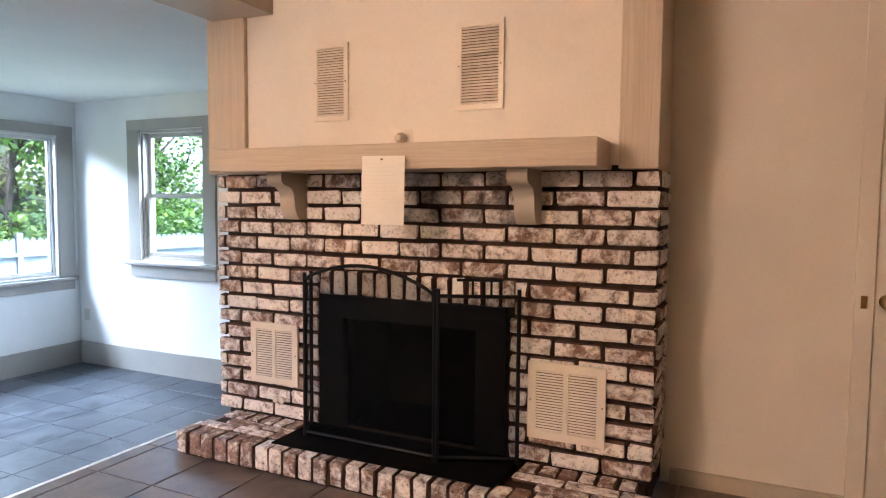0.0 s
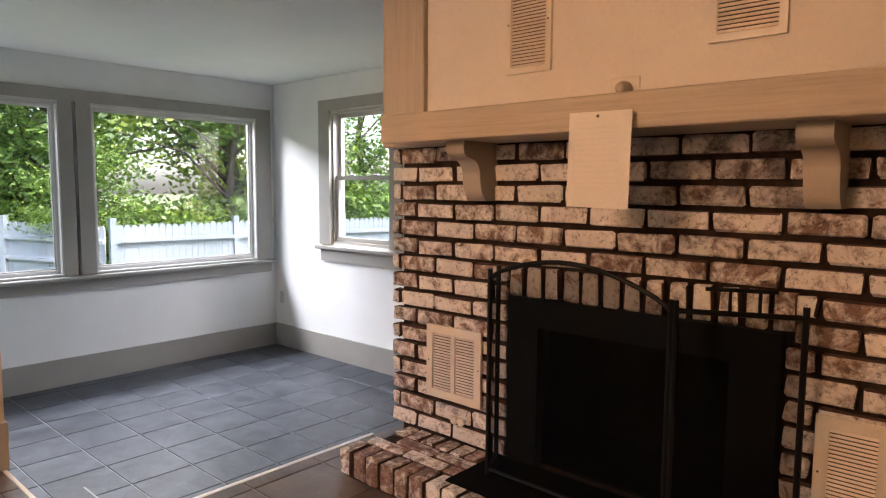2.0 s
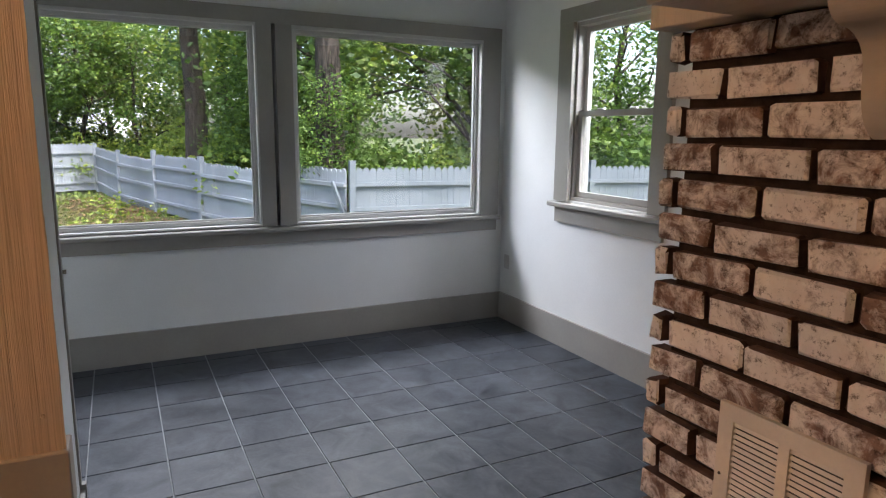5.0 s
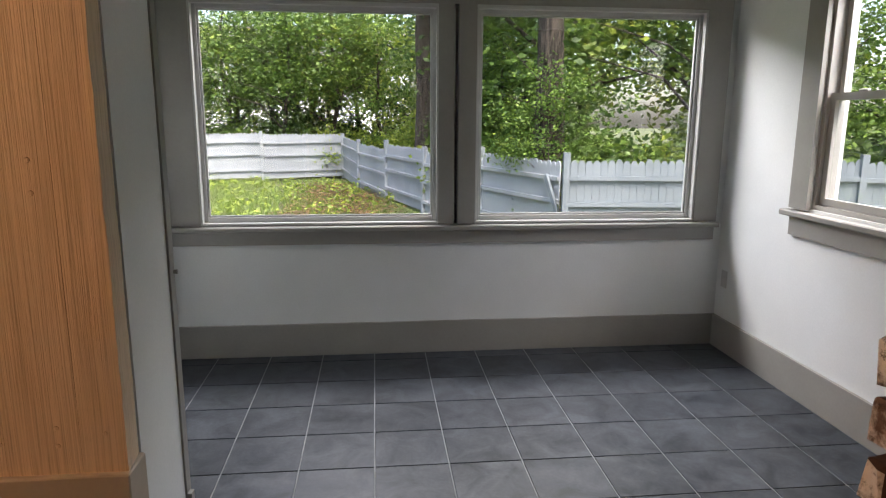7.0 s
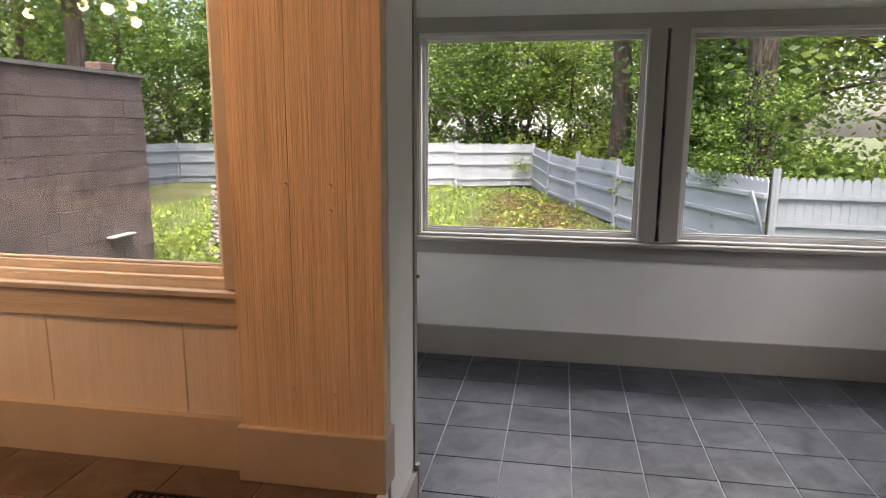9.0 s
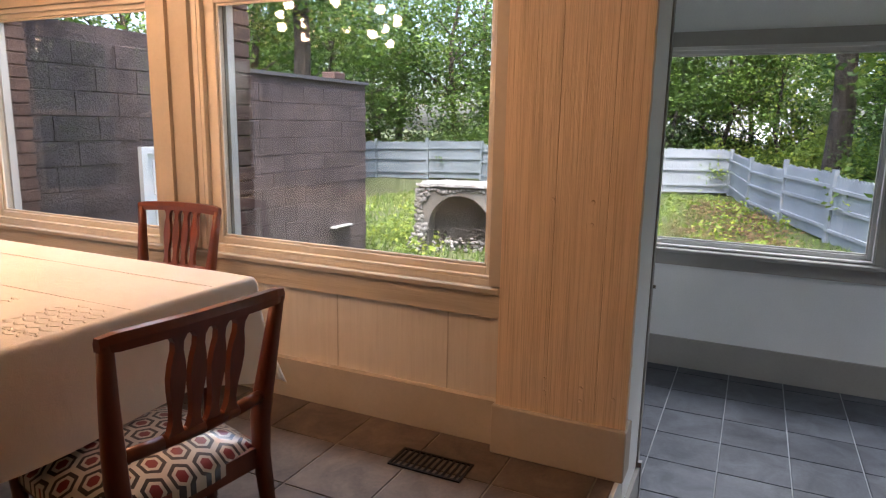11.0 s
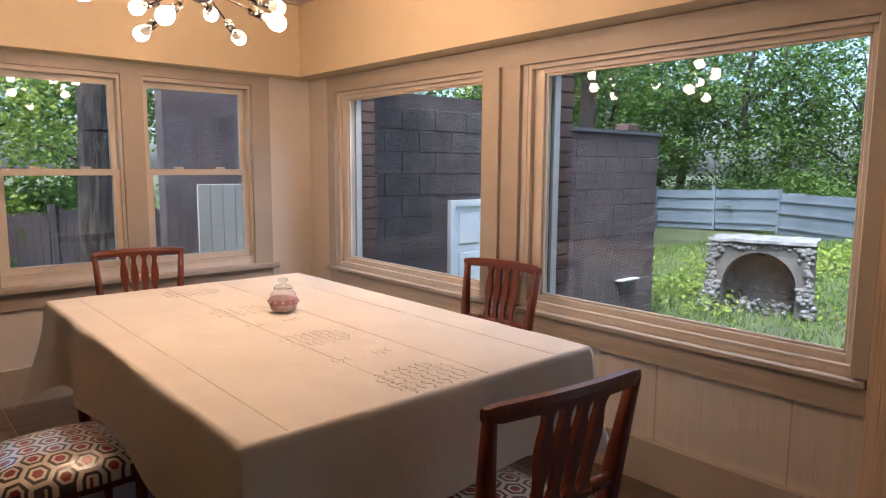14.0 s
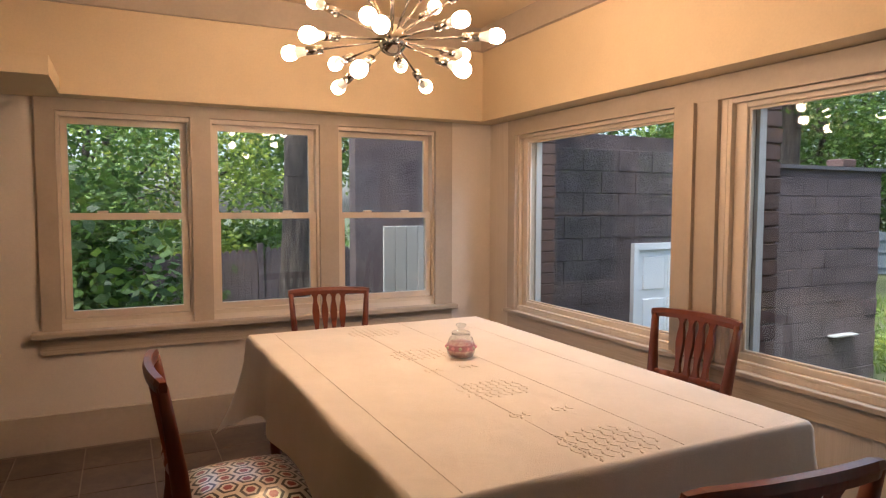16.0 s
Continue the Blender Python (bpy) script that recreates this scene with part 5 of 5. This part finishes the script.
def make_tree(seed, height, girth, crown, label, bend=0.4, lift=0.0):
    rr = random.Random(seed)
    t = thing("tree", label, "tree", group="trees round the garden")
    bm = bmesh.new()
    p, r = Vector((0, 0, -0.1)), girth
    joints = [(p.copy(), r)]
    for k in range(7):
        q = p + Vector((rr.uniform(-bend, bend) * 0.5, rr.uniform(-bend, bend) * 0.5, height / 7))
        rod(bm, p, q, r, r * 0.86, 10, False)
        p, r = q, r * 0.86
        joints.append((p.copy(), r))
    for k in range(9):
        b0, rb = joints[(4 if lift else 2) + k % (4 if lift else 5)]
        az = rr.uniform(0, 6.28)
        b1 = b0 + Vector((math.cos(az), math.sin(az), rr.uniform(0.5, 1.1))) * rr.uniform(0.8, 1.5)
        b2 = b1 + Vector((math.cos(az + rr.uniform(-.6, .6)), math.sin(az), rr.uniform(0.2, 0.8))) * rr.uniform(0.7, 1.4)
        rod(bm, b0, b1, rb * 0.5, rb * 0.3, 7, False); rod(bm, b1, b2, rb * 0.3, rb * 0.08, 6, False)
    part("trunk", bm, M["bark"], t, "furrowed grey-brown trunk", smooth=True)
    o = new("crown", crown); o.parent = t
    o.location = (0, 0, lift)
    tagged(o, "loose green crown of small leaves")
    return t


crown_a = leaf_mesh("crown", 62, 110, 0.38, 0.076, 1, M["leaf"], crown_shape(2.3, 3.0, 4.6))
crown_b = leaf_mesh("crown", 62, 110, 0.40, 0.076, 2, M["leaf_light"], crown_shape(2.5, 2.8, 4.2))
crown_c = leaf_mesh("crown", 52, 110, 0.34, 0.068, 3, M["leaf"], crown_shape(1.8, 2.6, 3.6))
trees = [make_tree(5, 7.2, 0.17, crown_a, "tall leafy tree with a brown trunk"), make_tree(6, 6.6, 0.20, crown_b, "leafy tree with light green leaves"), make_tree(8, 6.0, 0.10, crown_c, "slender young leafy tree")]
bush_me = leaf_mesh("foliage", 46, 130, 0.23, 0.058, 9, M["leaf"], crown_shape(1.1, 0.8, 0.75))
bush_me2 = leaf_mesh("foliage", 46, 130, 0.23, 0.058, 10, M["leaf_light"], crown_shape(1.2, 0.9, 0.8))
bush = thing("bush", "dense green shrub along the fence", "bush", group="shrubs along the fences")
o = new("foliage", bush_me); o.parent = bush
bm = bmesh.new()
for k in range(6):
    rod(bm, (0, 0, -0.05), (0.5 * math.cos(k), 0.5 * math.sin(k), 0.9), 0.02, 0.006, 5)
part("stems", bm, M["bark"], bush)
bush2 = thing("bush", "light green shrub along the fence", "bush", group="shrubs along the fences")
o = new("foliage", bush_me2); o.parent = bush2
part("stems", boxed(-0.02, 0.02, -0.02, 0.02, -0.05, 0.7), M["bark"], bush2)
# shrub with the shade put into its leaf colour
bush3 = thing("bush", "shrub below the sash windows, its green darkened for shade", "bush", group="shrubs along the fences")
o = new("foliage", leaf_mesh("foliage", 40, 110, 0.24, 0.055, 12, M["leaf_shaded"], crown_shape(1.1, 0.9, 0.8))); o.parent = bush3
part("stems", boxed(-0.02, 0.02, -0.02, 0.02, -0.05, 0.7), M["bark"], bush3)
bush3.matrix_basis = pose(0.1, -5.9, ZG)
for tr in trees:
    tr.scale = (0.62, 0.62, 0.62)
trees[0].matrix_basis = pose(-14.5, 5.2, ZG, 0, 0, 20)
trees[1].matrix_basis = pose(-13.4, 8.6, ZG, 0, 0, 80)
trees[2].matrix_basis = pose(-12.6, 8.4, ZG, 0, 0, 140)
bush.matrix_basis = pose(-24.0, -2.0, ZG)
bush2.matrix_basis = pose(-23.8, 1.0, ZG)
SPOTS = [(-16.5, 5.6, 0, 1.0), (-18.5, 6.2, 1, 1.1), (-20.5, 5.0, 0, 1.0), (-24.5, 4.0, 1, 1.0), (-25.5, 0.2, 1, 1.0), (-26, -2.5, 1, 0.9), (-27, -6, 0, 1.1), (-26, -9, 0, 1.2), (-25, -12, 0, 1.15),
         (-24.5, -15, 0, 1.2), (-22, -18, 1, 1.1), (-28, -13, 0, 1.4), (-30, -9, 0, 1.4), (-21, 8.5, 0, 1.4), (-16, 10, 1, 1.4), (-12.5, 11.5, 0, 1.2), (-9, 14, 1, 1.2), (-5, 15, 0, 1.2), (-1, 16, 1, 1.2),
         (-14.8, 4.9, 2, 0.9), (-12.0, 9.6, 2, 1.0), (-7, 15.5, 2, 1.3),
         (-17, -11, 0, 1.2), (-13, -12, 0, 1.3), (-19, -14, 0, 1.3), (-10, -13, 0, 1.2), (-8, -11, 0, 1.0), (-22, -12, 0, 1.2), (-25, -18, 0, 1.5),
         (-0.2, -6.3, 0, 0.85), (1.2, -7.8, 1, 1.0), (-0.8, -10.5, 0, 1.1), (-5.0, -13, 2, 1.2), (-2.5, -12, 1, 1.1), (3, -10, 0, 1.2), (-23.6, -0.2, 2, 1.0), (-24.0, 0.9, 2, 1.1), (-24.6, -1.4, 2, 1.2), (-23.2, 2.6, 2, 0.9), (-25.5, 2.2, 2, 1.2), (-12.1, 5.05, 2, 0.72), (-15.2, 4.3, 2, 0.8), (-24.4, -2.6, 2, 1.0), (-23.9, -3.6, 2, 0.8), (-6, -21, 0, 1.4), (-1, -22, 1, 1.4), (4, -21, 0, 1.4), (-11, -22, 1, 1.4)]
for k, (x, y, v, s) in enumerate(SPOTS):
    s *= 0.62 if -17 < x < 3 and -13 < y < 13 else 0.9
    c = copy_thing(trees[v], pose(x, y, ZG, 0, 0, k * 77 % 360))
    c.scale = (s, s, s)
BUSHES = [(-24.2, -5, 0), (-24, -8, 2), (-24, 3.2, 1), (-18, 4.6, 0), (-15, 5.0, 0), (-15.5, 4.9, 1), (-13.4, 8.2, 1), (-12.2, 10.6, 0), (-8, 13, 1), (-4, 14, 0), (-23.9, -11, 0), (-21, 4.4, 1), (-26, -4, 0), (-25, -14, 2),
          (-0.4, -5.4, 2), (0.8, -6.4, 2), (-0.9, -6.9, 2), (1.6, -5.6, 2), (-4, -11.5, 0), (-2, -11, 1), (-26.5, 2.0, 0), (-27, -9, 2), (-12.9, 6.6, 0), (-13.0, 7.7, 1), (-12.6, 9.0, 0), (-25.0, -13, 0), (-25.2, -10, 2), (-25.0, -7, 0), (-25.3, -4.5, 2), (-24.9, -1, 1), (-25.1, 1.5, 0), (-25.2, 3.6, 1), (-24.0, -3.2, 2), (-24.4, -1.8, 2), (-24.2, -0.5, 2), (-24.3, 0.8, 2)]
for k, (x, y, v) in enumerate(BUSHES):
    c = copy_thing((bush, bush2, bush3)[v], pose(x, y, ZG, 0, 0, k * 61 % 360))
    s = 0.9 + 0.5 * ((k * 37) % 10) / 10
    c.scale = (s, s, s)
big = make_tree(31, 9.0, 0.30, crown_a, "thick old tree with furrowed bark", 0.15, 2.8)
big.matrix_basis = pose(-3.3, -7.2, ZG, 0, 0, 30)
big2 = copy_thing(big, pose(-14.4, -8.0, ZG, 0, 0, 200))
big3 = copy_thing(big, pose(-12.6, 5.3, ZG, 0, 0, 100))
big4 = copy_thing(big, pose(-17.0, 3.6, ZG, 0, 0, 10))

# lawn
r = np.random.default_rng(5)
n = 26000
gx, gy = r.uniform(-22, -6.3, n), r.uniform(-7, 3.6, n)
keep = ~((gx > -9.5) & (gy < SY + 0.1)) & (gy < 3.9 + 0.0 * gx)
gx, gy = gx[keep], gy[keep]
n = len(gx)
hgt = r.uniform(0.04, 0.16, n) * (1 + 0.6 * np.sin(gx * 0.7) * np.cos(gy * 0.9))
az = r.uniform(0, 6.28, n)
w = 0.012
base = np.stack([gx, gy, np.full(n, ZG)], 1)
side = np.stack([np.cos(az), np.sin(az), np.zeros(n)], 1) * w
tip = base + np.stack([r.normal(0, 0.04, n), r.normal(0, 0.04, n), hgt], 1)
tri = np.stack([base - side, base + side, tip], 1).reshape(-1, 3)
me = bpy.data.meshes.new("grass")
me.from_pydata(tri.tolist(), [], np.arange(3 * n).reshape(-1, 3).tolist())
me.materials.append(M["grass"])
tagged(new("grass", me), "uneven green lawn grass", "grass", kind="stuff")
weeds = leaf_mesh("weeds", 330, 26, 0.13, 0.05, 33, M["leaf_light"], lambda rr: (rr.uniform(-21, -9.6), rr.uniform(-6, 2.8) if rr.random() < 0.6 else rr.uniform(-4, -2.6), ZG + 0.12))
tagged(new("weeds", weeds), "low leafy weeds in the lawn", "weeds", kind="stuff")

litter = leaf_mesh("leaf_litter", 260, 22, 0.22, 0.055, 41, M["litter"], lambda rr: (rr.uniform(-20.5, -13), rr.uniform(0.6, 2.6), ZG + 0.13))
for vt in litter.vertices:
    vt.co.z = ZG + 0.03 + 0.25 * abs(vt.co.z - ZG - 0.06)
tagged(new("leaf_litter", litter), "brown dead leaves lying along the fence", "leaf litter", kind="stuff")

# far neighbour house
far = thing("house", "white sided neighbour house seen through the trees", "house", at=(-46, -2.5, ZG))
part("wall", boxed(-4, 4, -7, 7, 0, 5.2), M["siding"], far)
bm = bmesh.new(); extrude_outline(bm, [(-4.4, 5.2), (4.4, 5.2), (0, 7.6)], lambda u, v: (u, -7.4, v), (0, 14.8, 0))
part("roof", bm, M["roofing"], far)
for y in (-5, -2.5, 0, 2.5, 5):
    part("window", boxed(4.0, 4.05, y - 0.5, y + 0.5, 2.4, 3.8), M["soot"], far)

# ---- floor tiles and bricks ----
def tile_mesh(name, sx, sy, mat):
    bm = boxed(0.003, sx - 0.003, 0.003, sy - 0.003, -0.006, 0.0, 0.0018)
    return mesh_of(name, bm, mat)


P = 0.334
sun_floor = bpy.data.objects["floor_sunroom"]
tile_s = tile_mesh("tile", P, P, M["slate_tile"])
rows_y = [2.68 + k * P for k in range(-5, 7)]
cols_x = [-4.862 + k * P for k in range(-4, 8)]
for yy in rows_y:
    for xx in cols_x:
        if xx + 0.02 > -2.70 and yy < 2.9:
            continue
        a0, a1, b0, b1 = max(xx, -5.98), min(xx + P, -2.5), max(yy, 1.06), min(yy + P, 4.67)
        if a1 - a0 < 0.03 or b1 - b0 < 0.03:
            continue
        full = a1 - a0 > P - 1e-3 and b1 - b0 > P - 1e-3
        me = tile_s if full else tile_mesh("tile", a1 - a0, b1 - b0, M["slate_tile"])
        o = new("tile", me); o.parent = sun_floor; o.location = (a0, b0, ZL)
up_floor = bpy.data.objects["floor"]
tile_u = tile_mesh("tile", P, P, M["brown_tile"])
for i in range(17):
    for j in range(17):
        xx, yy = -3.60 + i * P, -2.39 + j * P
        a0, a1, b0, b1 = xx, min(xx + P, 2.2), yy, min(yy + P, 3.3)
        if xx < -2.68 and b0 < 1.68:
            b1 = min(b1, 1.685)
        if b0 >= 1.68 and xx < -2.68:
            if xx + P < -2.65:
                continue
            a0 = -2.68
        if a1 - a0 < 0.03 or b1 - b0 < 0.03:
            continue
        full = a1 - a0 > P - 1e-3 and b1 - b0 > P - 1e-3
        me = tile_u if full else tile_mesh("tile", a1 - a0, b1 - b0, M["brown_tile"])
        o = new("tile", me); o.parent = up_floor; o.location = (a0, b0, 0.0)

BL, BH, CO = 0.2055, 0.0595, 0.0768
TOP = ((0, -1, 0), (1, 0, 0))
rng = random.Random(3)


def brick_mesh(lx, ly, lz, mat="brick", washed=((0, -1, 0),)):
    bm = boxed(0, lx, 0, ly, 0, lz, 0.006)
    for v in bm.verts:
        v.co += Vector((rng.uniform(-1, 1) * 0.0042, rng.uniform(-1, 1) * 0.003, rng.uniform(-1, 1) * 0.0034))
    me = mesh_of("brick", bm, M[mat])
    me.materials.append(M["bare_brick"])
    for f in me.polygons:
        if max(f.normal.dot(Vector(w)) for w in washed) < 0.55:
            f.material_index = 1
    return me


full_bricks = [brick_mesh(BL - 0.014, 0.05, BH) for _ in range(7)]
sooty_bricks = [brick_mesh(BL - 0.014, 0.05, BH, "sooty_brick") for _ in range(3)]


def brick_at(me, x, y, z):
    o = new("brick", me); o.parent = chimney; o.location = (x, y, z)
    return o


X0, X1 = -2.535, -0.335
for c in range(16):
    z = 0.115 + c * CO
    x = -2.689 if c % 2 else -2.586
    while x < X1 - 0.02:
        a0, a1 = max(x, X0), min(x + BL - 0.014, X1)
        spans = [(a0, a1)]
        if z < 0.70:
            spans = [(p, min(q, -1.905)) for p, q in spans if p < -1.93] + [(max(p, -0.925), q) for p, q in spans if q > -0.90]
        elif z < 0.85:
            spans = [(p, min(q, -1.905)) for p, q in spans if p < -1.93] + [(max(p, -0.91), q) for p, q in spans if q > -0.89]
        for p, q in spans:
            if q - p < 0.025:
                continue
            jitter = rng.uniform(-0.004, 0.004)
            if q - p > BL - 0.02:
                brick_at(sooty_bricks[c % 3] if abs(p + 1.24) < 0.24 and abs(z - 1.2) < 0.14 else full_bricks[rng.randrange(7)], p, BY + jitter, z + rng.uniform(-0.002, 0.002))
            else:
                brick_at(brick_mesh(q - p, 0.05, BH, washed=((0, -1, 0),)), p, BY + jitter, z)
        x += BL
    # the returns on both sides, header by stretcher
    for side_x in (X1 - 0.035,):
        yy = BY + (0.052 if c % 2 else 0.11)
        while yy < 3.28:
            brick_at(brick_mesh(0.04, min(0.2, 3.29 - yy), BH, washed=TOP), side_x, yy, z)
            yy += 0.225
soldiers = [brick_mesh(BH, 0.05, 0.112) for _ in range(5)]
x = -1.892
while x < -0.94:
    brick_at(soldiers[rng.randrange(5)], x, BY - 0.002 + rng.uniform(-0.003, 0.003), 0.758)
    x += 0.0775

# hearth: a rowlock edge, two courses of flat stretchers and headers along the wall
row_me = [brick_mesh(0.064, 0.108, 0.105, "hearth_brick", washed=((0, -1, 0), (0, 0, 1))) for _ in range(5)]
x = -2.455
while x < -0.36:
    brick_at(row_me[rng.randrange(5)], x, 2.595 + rng.uniform(-0.004, 0.004), 0.008)
    x += 0.079
flat_me = [brick_mesh(0.200, 0.062, 0.022, "hearth_brick", washed=((0, 0, 1),)) for _ in range(5)]
head_me = [brick_mesh(0.064, 0.098, 0.022, "hearth_brick", washed=((0, 0, 1),)) for _ in range(5)]
for k in range(2):
    x = -2.43 + (0.1 if k % 2 else 0)
    while x < -0.40:
        if x < -1.93 or x > -0.88:
            brick_at(flat_me[rng.randrange(5)], x, 2.714 + k * 0.074, 0.092)
        x += 0.212
x = -2.42
while x < -0.38:
    if x + 0.064 < -1.90 or x > -0.88:
        brick_at(head_me[rng.randrange(5)], x, 2.862, 0.092)
    x += 0.079
